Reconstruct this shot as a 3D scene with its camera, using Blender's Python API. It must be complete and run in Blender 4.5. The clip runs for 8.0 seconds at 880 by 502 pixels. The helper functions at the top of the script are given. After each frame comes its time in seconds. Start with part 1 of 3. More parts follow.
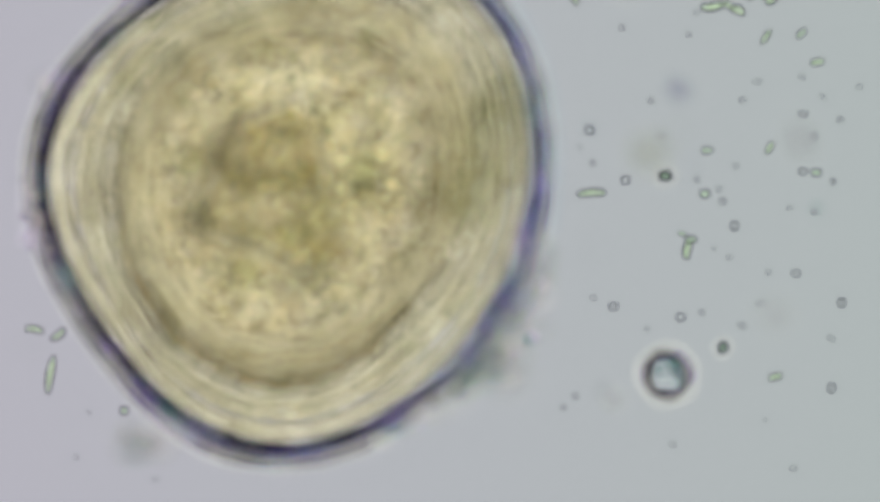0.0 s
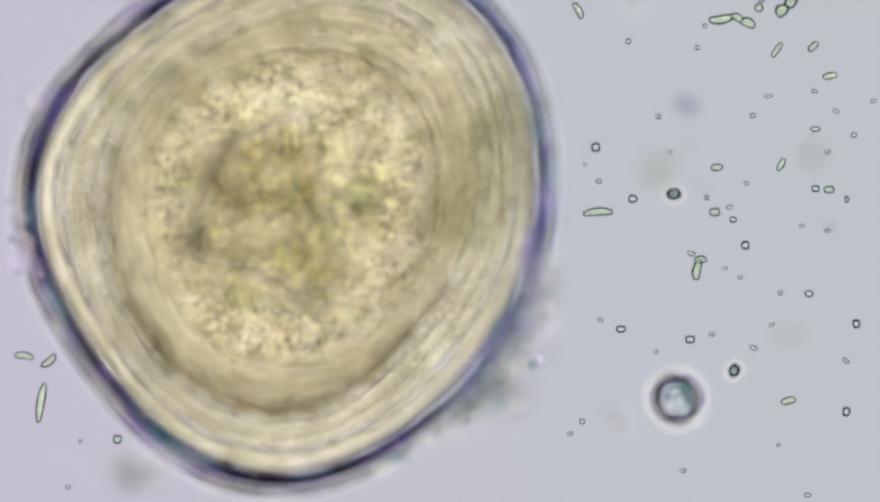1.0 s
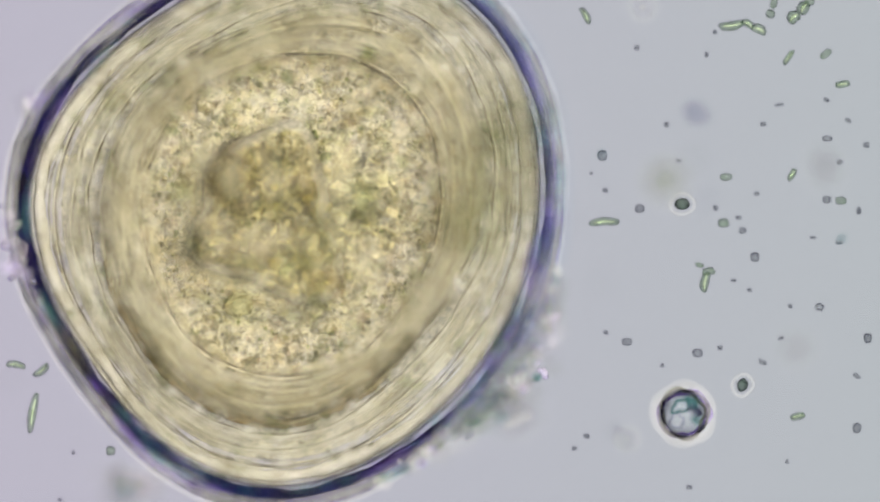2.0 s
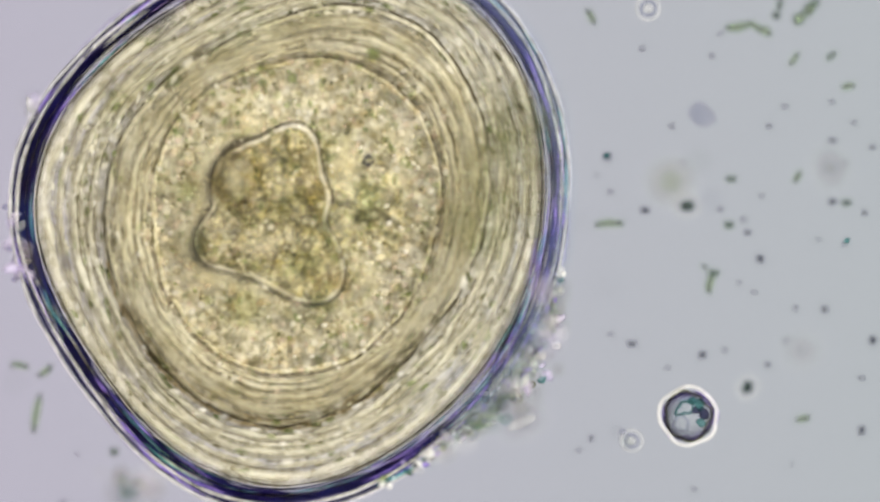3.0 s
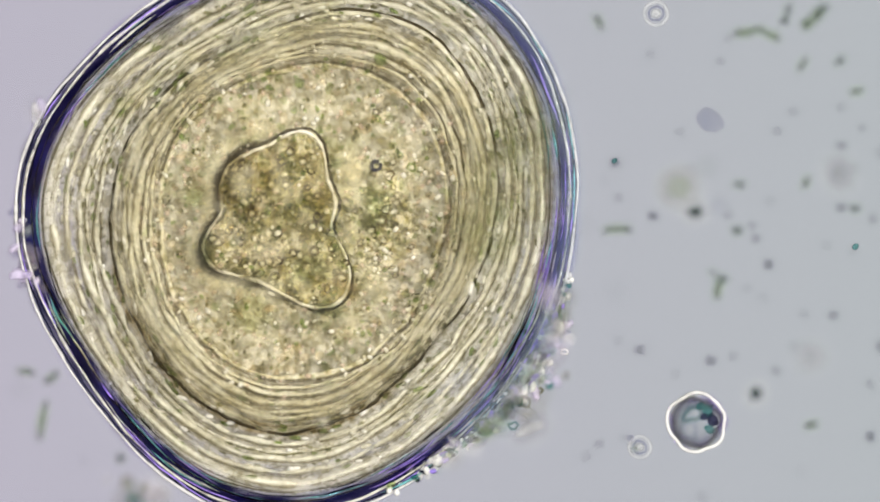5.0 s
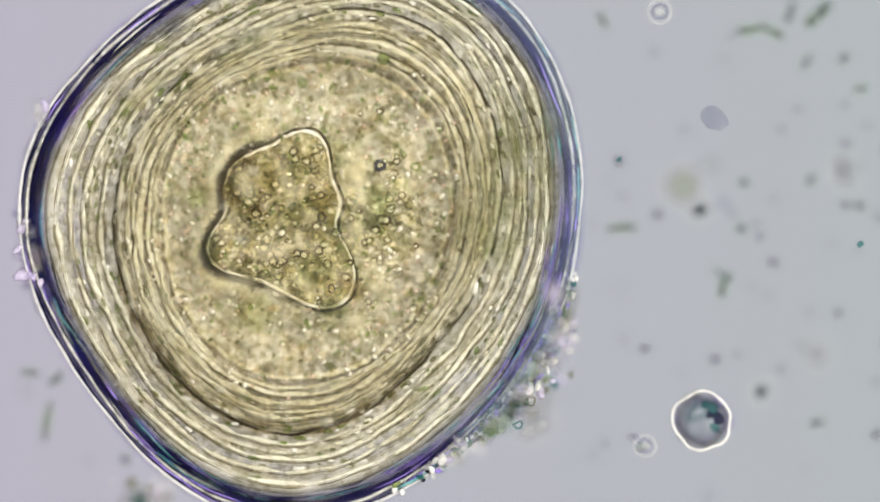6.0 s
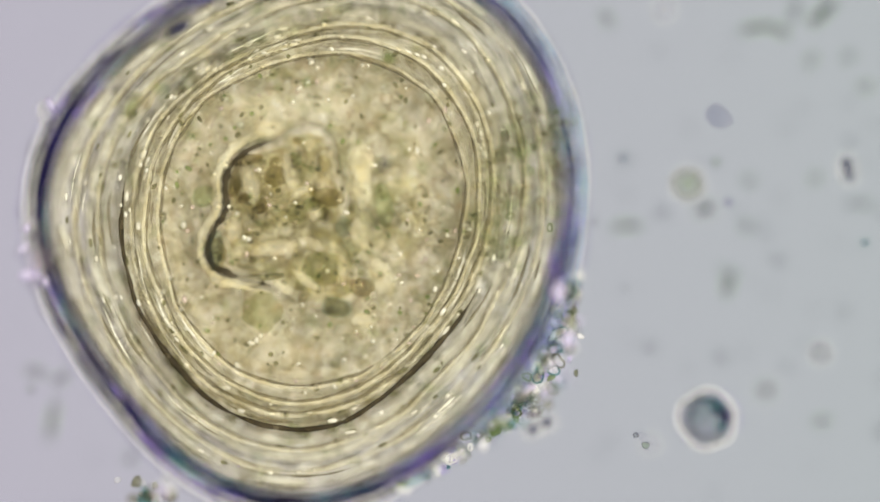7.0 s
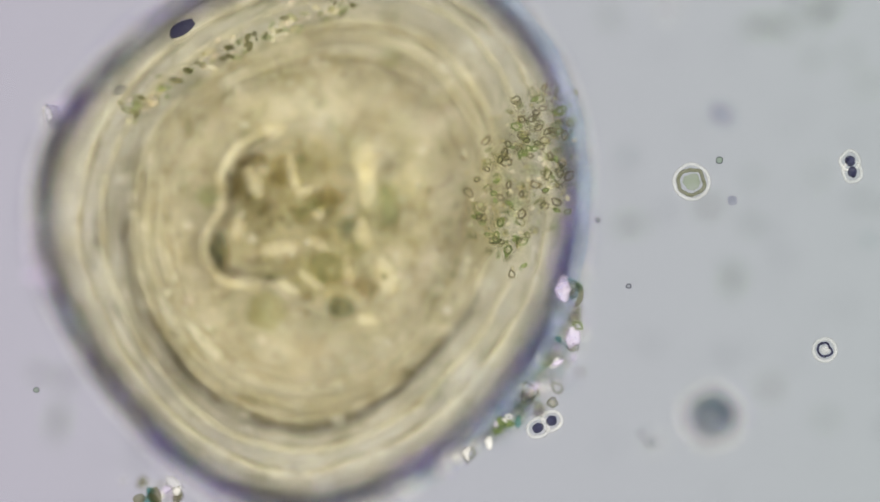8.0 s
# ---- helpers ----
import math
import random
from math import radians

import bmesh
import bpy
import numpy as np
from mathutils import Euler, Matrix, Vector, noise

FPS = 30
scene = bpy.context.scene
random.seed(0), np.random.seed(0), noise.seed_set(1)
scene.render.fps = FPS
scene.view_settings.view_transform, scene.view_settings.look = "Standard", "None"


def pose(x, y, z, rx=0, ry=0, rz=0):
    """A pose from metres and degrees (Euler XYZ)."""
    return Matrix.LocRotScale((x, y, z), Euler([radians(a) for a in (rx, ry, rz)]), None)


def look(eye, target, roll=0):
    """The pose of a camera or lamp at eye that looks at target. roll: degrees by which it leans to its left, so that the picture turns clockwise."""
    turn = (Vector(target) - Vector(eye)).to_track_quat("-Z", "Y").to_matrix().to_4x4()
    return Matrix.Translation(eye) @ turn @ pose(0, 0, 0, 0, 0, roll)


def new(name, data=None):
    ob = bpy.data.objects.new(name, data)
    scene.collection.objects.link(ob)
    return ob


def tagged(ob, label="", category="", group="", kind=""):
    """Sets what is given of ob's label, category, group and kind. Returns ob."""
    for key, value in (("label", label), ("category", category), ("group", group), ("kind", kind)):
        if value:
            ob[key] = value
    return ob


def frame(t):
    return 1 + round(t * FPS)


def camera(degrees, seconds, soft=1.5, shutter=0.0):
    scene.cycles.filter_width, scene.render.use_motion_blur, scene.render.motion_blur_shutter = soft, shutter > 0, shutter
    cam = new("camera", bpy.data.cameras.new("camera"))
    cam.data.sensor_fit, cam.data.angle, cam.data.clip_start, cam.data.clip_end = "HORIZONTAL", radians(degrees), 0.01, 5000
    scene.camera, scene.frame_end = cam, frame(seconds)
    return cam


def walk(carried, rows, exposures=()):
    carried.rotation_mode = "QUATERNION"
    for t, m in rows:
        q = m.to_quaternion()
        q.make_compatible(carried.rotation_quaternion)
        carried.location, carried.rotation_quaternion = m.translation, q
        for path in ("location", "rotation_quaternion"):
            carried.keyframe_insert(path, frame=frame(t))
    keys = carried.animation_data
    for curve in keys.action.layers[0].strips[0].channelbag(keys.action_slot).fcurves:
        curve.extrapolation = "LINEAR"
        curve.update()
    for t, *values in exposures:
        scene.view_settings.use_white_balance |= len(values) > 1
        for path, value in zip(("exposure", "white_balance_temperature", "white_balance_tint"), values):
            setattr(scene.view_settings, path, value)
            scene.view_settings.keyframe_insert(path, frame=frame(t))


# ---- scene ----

# A drop of water on a microscope slide, magnified ten thousand times: one metre here is a tenth of a millimetre.
# Plan units: thousandths of a metre, u to the right and v towards the near edge, from the corner of the field at (-0.784, 0.447).

REACH = 22.4      # from the lens to the middle of the specimen
MIDDLE = 0.14     # height of that middle over the slide

# ---- camera ----
cam = camera(4.009, 8.0)
PATH = [
    (0.0, 0.0198, -0.0617, 23.842, -0.30),
    (0.5, 0.0212, -0.0217, 23.018, -0.59),
    (0.8, 0.0210, 0.0040, 22.420, -0.60),
    (1.0, 0.0166, -0.0217, 23.126, -0.62),
    (1.5, 0.0071, -0.0433, 23.872, -0.28),
    (1.8, 0.0046, -0.0490, 24.330, -0.25),
    (2.0, 0.0126, -0.0044, 22.598, -0.21),
    (2.2, 0.0118, -0.0040, 22.590, -0.19),
    (3.5, 0.0, 0.0, 22.540, 0.0),
    (4.0, -0.0024, 0.0031, 22.544, 0.06),
    (4.5, -0.0054, 0.0086, 22.522, 0.01),
    (6.0, -0.0164, 0.0073, 22.460, -0.35),
    (6.5, -0.0211, 0.0061, 22.468, -0.40),
    (7.0, -0.0252, 0.0048, 22.474, -0.42),
    (7.5, -0.0279, 0.0026, 22.464, -0.51),
    (8.0, -0.0326, 0.0035, 22.498, -0.70),
]
walk(cam, [(t, pose(x, y, z, 0, 0, r)) for t, x, y, z, r in PATH],
     [(0.0, 0.04, 6550, 5), (0.5, 0.06, 6480, 11), (1.0, 0.29, 6400, 13), (1.5, 0.24, 6400, 13), (2.2, 0.18, 6450, 12), (3.5, 0.17, 6480, 12), (6.0, 0.17, 6500, 11), (8.0, 0.14, 6600, 9)])
scene.cycles.transparent_max_bounces = 64
scene.cycles.max_bounces = scene.cycles.transmission_bounces = 32

# the microscope is racked up through the specimen: the plane of sharpness rises from the slide to the top of the cyst
FOCUS = [(0.0, -0.08), (0.5, -0.055), (1.0, -0.03), (1.5, 0.0), (2.0, 0.035), (3.5, 0.13), (4.0, 0.14), (4.5, 0.14),
         (6.0, 0.17), (6.5, 0.21), (7.0, 0.26), (7.5, 0.36), (8.0, 0.39)]
focus = new("focal_plane")
cam.data.dof.use_dof = True
cam.data.dof.focus_object = focus
cam.data.dof.aperture_fstop = 0.13

# ---- light ----
# dim even fill from all round, added to lift the darkest parts
world = bpy.data.worlds.new("even_fill")
scene.world = world
world.use_nodes = True
world.node_tree.nodes["Background"].inputs[0].default_value = (1.0, 0.98, 0.95, 1)
world.node_tree.nodes["Background"].inputs[1].default_value = 0.14
# added fill light from above, which makes the pale matter bright
lamp = bpy.data.lights.new("top_fill", "SUN")
lamp.energy, lamp.angle, lamp.color = 6.0, radians(30), (1.0, 0.97, 0.92)
new("top_fill", lamp).matrix_world = look((2.2, 1, 9), (0, 0, 0))


# ---- materials ----
def nodes_of(name):
    m = bpy.data.materials.new(name)
    m.use_nodes = True
    m.node_tree.nodes.clear()
    return m, m.node_tree.nodes, m.node_tree.links


def film(name, tint, solid, cover, scale=60.0, vary=0.35, patch=9.0, rough=0.5, spread=0.25, bend=1.0, relief=1.0):
    """A translucent wet film: tint is what it lets through, solid the colour of its matter, cover how dense that is."""
    m, n, l = nodes_of(name)
    place = n.new("ShaderNodeTexCoord")
    fine, wide = n.new("ShaderNodeTexNoise"), n.new("ShaderNodeTexNoise")
    fine.inputs["Scale"].default_value, fine.inputs["Detail"].default_value = scale, 4
    wide.inputs["Scale"].default_value, wide.inputs["Detail"].default_value = patch, 3
    for k in (fine, wide):
        l.new(place.outputs["Object"], k.inputs["Vector"])
    both = n.new("ShaderNodeMath")
    both.operation = "MULTIPLY_ADD"
    l.new(fine.outputs[0], both.inputs[0])
    both.inputs[1].default_value = 0.65
    half = n.new("ShaderNodeMath")
    half.operation = "MULTIPLY"
    half.inputs[1].default_value = 0.35
    l.new(wide.outputs[0], half.inputs[0])
    l.new(half.outputs[0], both.inputs[2])
    grain = n.new("ShaderNodeMapRange")
    grain.inputs[1].default_value, grain.inputs[2].default_value = 0.36, 0.64
    l.new(both.outputs[0], grain.inputs[0])
    grain.inputs[3].default_value, grain.inputs[4].default_value = max(0, cover * (1 - vary)), min(1, cover * (1 + vary))
    colour = n.new("ShaderNodeMix")
    colour.data_type = "RGBA"
    l.new(wide.outputs[0], colour.inputs[0])
    colour.inputs[6].default_value = (*[c * (1 - spread) for c in solid], 1)
    colour.inputs[7].default_value = (*[min(1, c * (1 + spread)) for c in solid], 1)
    if bend != 1:
        clear = n.new("ShaderNodeBsdfRefraction")
        clear.inputs["Roughness"].default_value, clear.inputs["IOR"].default_value = 0.0, bend
    else:
        clear = n.new("ShaderNodeBsdfTransparent")
    dye = n.new("ShaderNodeMix")
    dye.data_type = "RGBA"
    shift = n.new("ShaderNodeMapRange")
    shift.inputs[1].default_value, shift.inputs[2].default_value = 0.36, 0.64
    l.new(both.outputs[0], shift.inputs[0])
    l.new(shift.outputs[0], dye.inputs[0])
    dye.inputs[7].default_value = (*[min(1.0, c ** (0.6 / relief ** 2)) for c in tint], 1)
    dye.inputs[6].default_value = (*[c ** (1.0 + 0.5 * relief) for c in tint], 1)
    l.new(dye.outputs[2], clear.inputs[0])
    out = n.new("ShaderNodeOutputMaterial")
    if cover == 0:
        l.new(clear.outputs[0], out.inputs[0])
        return m
    skin, under, matter, mix = (n.new("ShaderNode" + k) for k in ("BsdfPrincipled", "BsdfTranslucent", "MixShader", "MixShader"))
    skin.inputs["Roughness"].default_value = rough
    skin.inputs["Specular IOR Level"].default_value = 0.15
    l.new(colour.outputs[2], skin.inputs["Base Color"])
    l.new(colour.outputs[2], under.inputs[0])
    matter.inputs[0].default_value = 0.2
    l.new(skin.outputs[0], matter.inputs[1])
    l.new(under.outputs[0], matter.inputs[2])
    l.new(grain.outputs[0], mix.inputs[0])
    l.new(clear.outputs[0], mix.inputs[1])
    l.new(matter.outputs[0], mix.inputs[2])
    l.new(mix.outputs[0], out.inputs[0])
    return m


def grain_film(name, dark, pale, cover, scale, patch=14.0):
    """A thin sheet of granular matter: clear, with dark gaps and pale grains, denser in some patches than in others."""
    m, n, l = nodes_of(name)
    place, fine, wide, sway = n.new("ShaderNodeTexCoord"), n.new("ShaderNodeTexNoise"), n.new("ShaderNodeTexNoise"), n.new("ShaderNodeMath")
    fine.inputs["Scale"].default_value, fine.inputs["Detail"].default_value, fine.inputs["Distortion"].default_value = scale, 1.5, 0.6
    wide.inputs["Scale"].default_value, wide.inputs["Detail"].default_value = patch, 2
    for k in (fine, wide):
        l.new(place.outputs["Object"], k.inputs["Vector"])
    sway.operation = "MULTIPLY_ADD"
    l.new(wide.outputs[0], sway.inputs[0])
    sway.inputs[1].default_value = 0.3
    l.new(fine.outputs[0], sway.inputs[2])
    gap, grain, dye = n.new("ShaderNodeMapRange"), n.new("ShaderNodeMapRange"), n.new("ShaderNodeMix")
    for k, low, high, top in ((gap, 0.55, 0.66, 1.0), (grain, 0.68, 0.80, cover)):
        l.new(sway.outputs[0], k.inputs[0])
        k.inputs[1].default_value, k.inputs[2].default_value, k.inputs[3].default_value, k.inputs[4].default_value = low, high, 0.0, top
    dye.data_type = "RGBA"
    l.new(gap.outputs[0], dye.inputs[0])
    dye.inputs[6].default_value, dye.inputs[7].default_value = (*dark, 1), (1, 1, 0.995, 1)
    clear, matter, mix, out = (n.new("ShaderNode" + k) for k in ("BsdfTransparent", "BsdfDiffuse", "MixShader", "OutputMaterial"))
    l.new(dye.outputs[2], clear.inputs[0])
    matter.inputs[0].default_value = (*pale, 1)
    l.new(grain.outputs[0], mix.inputs[0])
    l.new(clear.outputs[0], mix.inputs[1])
    l.new(matter.outputs[0], mix.inputs[2])
    l.new(mix.outputs[0], out.inputs[0])
    return m


def lamp_glow(name):
    """The microscope's lamp: brightest in the middle, bluer and fading towards its edge, with a navy glow added round
    it to colour bent rays.
    """
    m, n, l = nodes_of(name)
    place, far, fall, hue = n.new("ShaderNodeTexCoord"), n.new("ShaderNodeVectorMath"), n.new("ShaderNodeMapRange"), n.new("ShaderNodeMix")
    far.operation = "LENGTH"
    l.new(place.outputs["Object"], far.inputs[0])
    l.new(far.outputs["Value"], fall.inputs[0])
    fall.interpolation_type = "SMOOTHSTEP"
    fall.inputs[1].default_value, fall.inputs[2].default_value = 0.4, LAMP_SIZE
    fall.inputs[3].default_value, fall.inputs[4].default_value = 1.0, 0.0
    hue.data_type = "RGBA"
    l.new(fall.outputs[0], hue.inputs[0])
    hue.inputs[6].default_value = (0.004, 0.004, 0.045, 1)
    hue.inputs[7].default_value = (0.90, 0.91, 0.97, 1)
    glow, out = n.new("ShaderNodeEmission"), n.new("ShaderNodeOutputMaterial")
    l.new(hue.outputs[2], glow.inputs[0])
    glow.inputs[1].default_value = LAMP_POWER
    l.new(glow.outputs[0], out.inputs[0])
    return m


def slide_glass(name):
    """Clear thin glass; the light's uneven hue is put into its tint, faintly lilac on one side and faintly green on the
    other.
    """
    m, n, l = nodes_of(name)
    place, split, way, mix, clear, out = (n.new("ShaderNode" + k) for k in ("TexCoord", "SeparateXYZ", "MapRange", "Mix", "BsdfTransparent", "OutputMaterial"))
    l.new(place.outputs["Object"], split.inputs[0])
    l.new(split.outputs[0], way.inputs[0])
    way.inputs[1].default_value, way.inputs[2].default_value = -0.8, 0.9
    mix.data_type = "RGBA"
    l.new(way.outputs[0], mix.inputs[0])
    mix.inputs[6].default_value = (0.99, 0.965, 1.0, 1)
    mix.inputs[7].default_value = (0.953, 0.985, 0.962, 1)
    l.new(mix.outputs[2], clear.inputs[0])
    l.new(clear.outputs[0], out.inputs[0])
    return m


CROWN = film("crown glass", (1, 1, 1), (1, 1, 1), 0, bend=1.5)
LAMP_SIZE, LAMP_RIM, LAMP_DEEP, LAMP_POWER = 2.85, 9.0, 20.6, 0.670
LENS_DEEP, LENS_WIDE, LENS_CURVE = 0.6, 2.3, 10.72      # the condenser casts the lamp's image into the objective
FIELD = slide_glass("clear glass")
GLOW = lamp_glow("lamp glow")
NONE = (0.5, 0.5, 0.5)
BODY = film("yellow jelly", (0.995, 0.989, 0.978), (0.74, 0.72, 0.58), 0.008, 40, 0.8, 7)
JELLY = film("olive jelly", (0.999, 0.994, 0.978), (0.74, 0.68, 0.50), 0.008, 45, 0.8, 9)
PLASM = film("granular jelly", (0.999, 0.993, 0.975), (0.74, 0.68, 0.44), 0.008, 55, 0.9, 9)
HEARTY = film("core jelly", (1.0, 0.992, 0.965), (0.76, 0.68, 0.40), 0.008, 60, 0.9, 9)
NAVY = film("navy rim shade", (0.28, 0.25, 0.62), (0.009, 0.007, 0.085), 0.82, 40, 0.15, 12, spread=0.6)
VIOLET = film("violet fringe and shred", (0.80, 0.72, 0.96), (0.26, 0.18, 0.52), 0.45, 50, 0.4, 10)
BLUE = film("blue rim halo", (0.92, 0.95, 0.99), (0.46, 0.54, 0.66), 0.10, 50, 0.5, 10)
CREAM = film("cream layer", (1, 0.99, 0.96), (0.85, 0.825, 0.68), 0.42, 70, 0.5, 10)
WHITE = film("white edge", (1, 1, 0.98), (0.82, 0.80, 0.78), 0.42, 60, 0.3, 12)
OLIVE = film("olive line", (0.82, 0.80, 0.73), (0.15, 0.13, 0.09), 0.16, 60, 0.5, 14)
BROWN = film("brown line", (0.62, 0.54, 0.42), (0.12, 0.08, 0.04), 0.40, 60, 0.4, 14)
AMBER = film("amber layer", (1.0, 0.97, 0.86), (0.82, 0.64, 0.36), 0.35, 60, 0.5, 8)
INK = film("ink line", (0.55, 0.55, 0.65), (0.014, 0.016, 0.055), 0.45, 60, 0.2, 14)
PALE = film("pale granule", (1, 0.985, 0.94), (0.94, 0.90, 0.72), 0.55, 80, 0.4, 20)
DARK = film("dark granule", (0.80, 0.80, 0.68), (0.10, 0.095, 0.05), 0.18, 80, 0.3, 20)
GREEN = film("green granule", (0.78, 0.85, 0.62), (0.22, 0.27, 0.12), 0.22, 80, 0.3, 20)
ROSE = film("rosy granule", (0.98, 0.93, 0.90), (0.82, 0.70, 0.64), 0.3, 80, 0.3, 20)
ROD = film("bacterium", (0.90, 0.96, 0.86), NONE, 0, 90, patch=30, bend=0.96)
GERM = film("dense bacterium", (0.62, 0.70, 0.62), NONE, 0, 90, patch=30, bend=0.94)
FAINT = film("faint bacterium", (0.98, 0.985, 0.98), NONE, 0, 90, patch=30, bend=0.94)
HALO = film("pale halo and flake", (1, 1, 0.99), (0.72, 0.72, 0.70), 0.15, 60, 0.4, 20)
DUST = film("grey speck", (0.86, 0.86, 0.90), NONE, 0, 40, patch=20)
CELL = film("cell jelly", (0.98, 0.985, 0.985), (0.6, 0.7, 0.7), 0.02, 50, 0.4, 16, bend=0.97)
SHELL = film("clear outer jelly", (0.985, 0.98, 0.995), NONE, 0, 40, patch=8, bend=0.95)
DEW = film("clear golden droplet", (1, 0.985, 0.90), NONE, 0, 60, patch=14, bend=0.95)
LILAC = film("lilac shred", (0.95, 0.93, 1.0), (0.74, 0.68, 0.84), 0.35, 50, 0.5, 16)
CLEAR = film("clear film", (1, 1, 1), NONE, 0)
THREAD = film("thin cream line", (1, 0.99, 0.95), (0.84, 0.82, 0.74), 0.36, 70, 0.5, 10)
BRIGHT = film("bright cream", (1, 1, 0.97), (0.95, 0.94, 0.85), 0.92, 70, 0.15, 10)
MIST = film("faint halo", (1, 1, 0.99), (0.95, 0.93, 0.88), 0.07, 40, 0.5, 10)
LOWFILM = film("mottled brightening film", (0.90, 0.89, 0.82), (0.93, 0.88, 0.68), 0.5, 95, 0.85, 18, relief=3.2)
UMBER = film("dark umber line", (0.40, 0.36, 0.26), (0.07, 0.055, 0.03), 0.35, 60, 0.4, 14)
MOSS = film("dark moss droplet", (0.86, 0.87, 0.77), (0.12, 0.15, 0.09), 0.02, 40, 0.5, 16)
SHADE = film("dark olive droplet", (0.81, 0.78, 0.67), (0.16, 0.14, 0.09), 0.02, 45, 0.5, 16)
HONEY = film("honey droplet", (1, 0.97, 0.86), (0.96, 0.80, 0.50), 0.80, 40, 0.2, 14)
VEIL = film("pale strand", (1, 0.985, 0.92), (0.95, 0.85, 0.62), 0.13, 40, 0.6, 14)
DUSK = film("teal droplet", (0.82, 0.87, 0.83), (0.05, 0.12, 0.12), 0.03, 40, 0.6, 14)
BLUSH = film("soft rosy granule", (1, 0.97, 0.93), (0.92, 0.82, 0.68), 0.12, 60, 0.5, 16)
PURPLE = film("violet foot", (0.82, 0.77, 0.94), NONE, 0, 40, patch=12)
GAP = film("mossy gap", (0.94, 0.945, 0.88), (0.12, 0.15, 0.09), 0.015, 40, 0.5, 16)
SPECKLE = grain_film("speckled film", (0.62, 0.60, 0.50), (0.95, 0.91, 0.74), 0.40, 85)
SPARSE = grain_film("sparsely speckled film", (0.86, 0.84, 0.76), (0.95, 0.91, 0.78), 0.07, 80)
BEADY = grain_film("beaded film", (0.66, 0.65, 0.52), (0.99, 0.95, 0.76), 0.85, 58, 50.0)
VESICULAR = grain_film("vesicular film", (0.84, 0.85, 0.74), (0.98, 0.94, 0.74), 0.30, 74, 50.0)
STREAKY = grain_film("pale speckled film", (0.76, 0.745, 0.66), (0.95, 0.93, 0.82), 0.20, 88)
IRIS = film("violet streak", (0.9, 0.88, 1), (0.40, 0.28, 0.85), 0.6, 60, 0.4, 16)
AQUA = film("teal streak", (0.85, 0.97, 0.97), (0.22, 0.55, 0.58), 0.5, 60, 0.4, 16)
SPRING = film("pale green ridge", (0.95, 1, 0.9), (0.50, 0.60, 0.42), 0.5, 60, 0.4, 20)
LEAF = film("pale green germ", (0.87, 0.90, 0.80), (0.30, 0.36, 0.22), 0.04, 60, 0.4, 16)
TEAL = film("teal shred", (0.62, 0.82, 0.80), (0.04, 0.14, 0.14), 0.2, 50, 0.4, 16)


# ---- helpers for shapes ----
def at(u, v, z):
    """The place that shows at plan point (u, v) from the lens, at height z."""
    k = (REACH + MIDDLE - z) / REACH / 1000
    return Vector(((u - 784) * k, (447 - v) * k, z))


def part(name, verts, faces, material, parent=None, label="", smooth=True):
    me = bpy.data.meshes.new(name)
    me.from_pydata([tuple(v) for v in verts], [], faces)
    me.materials.append(material)
    if smooth:
        me.polygons.foreach_set("use_smooth", [True] * len(me.polygons))
    me.update()
    ob = new(name, me)
    ob.parent = parent
    if label:
        tagged(ob, label)
    return ob


def wave(c, a):
    """A closed outline in polar form: mean radius and harmonics."""
    r = c[0]
    for i in range(1, (len(c) + 1) // 2):
        r += c[2 * i - 1] * math.cos(i * a) + c[2 * i] * math.sin(i * a)
    return r


CENTRE = (525, 385)
OUTER = [496.0, 7.4, -3.4, -6.8, 16.3, -10.3, 12.9, 4.7, -5.2, -3.7, -1.1]
MID = [353.3, 11.1, 6.2, -12.5, 25.0, -6.1, 10.6, 1.0, -5.7, 1.4, -2.7]
INNER = [273.4, 6.4, 4.0, -11.4, 8.7, -0.4, 5.3, -2.0, -0.7]
HEART = (485, 380)
CORE = [136.7, 5.3, -6.2, -16.0, -5.1, -15.7, -12.1, -11.4, 5.1, 6.4, 1.8, 0.7, 5.5, 1.1, 2.4, -1.5, 0.7]


def layer(s):
    """Radius of a wall layer: 0 at the inner wall, 1 at the middle wall, 2 at the outer edge."""
    if s <= 1:
        return lambda a: wave(INNER, a) * (1 - s) + wave(MID, a) * s
    return lambda a: wave(MID, a) * (2 - s) + wave(OUTER, a) * (s - 1)


def rough(a, seed, freq=3.0, octaves=3):
    """Smooth periodic noise round a circle, about -1 to 1."""
    return noise.fractal((math.cos(a) * freq, math.sin(a) * freq, seed * 7.31), 0.9, 2.0, octaves) * 1.3


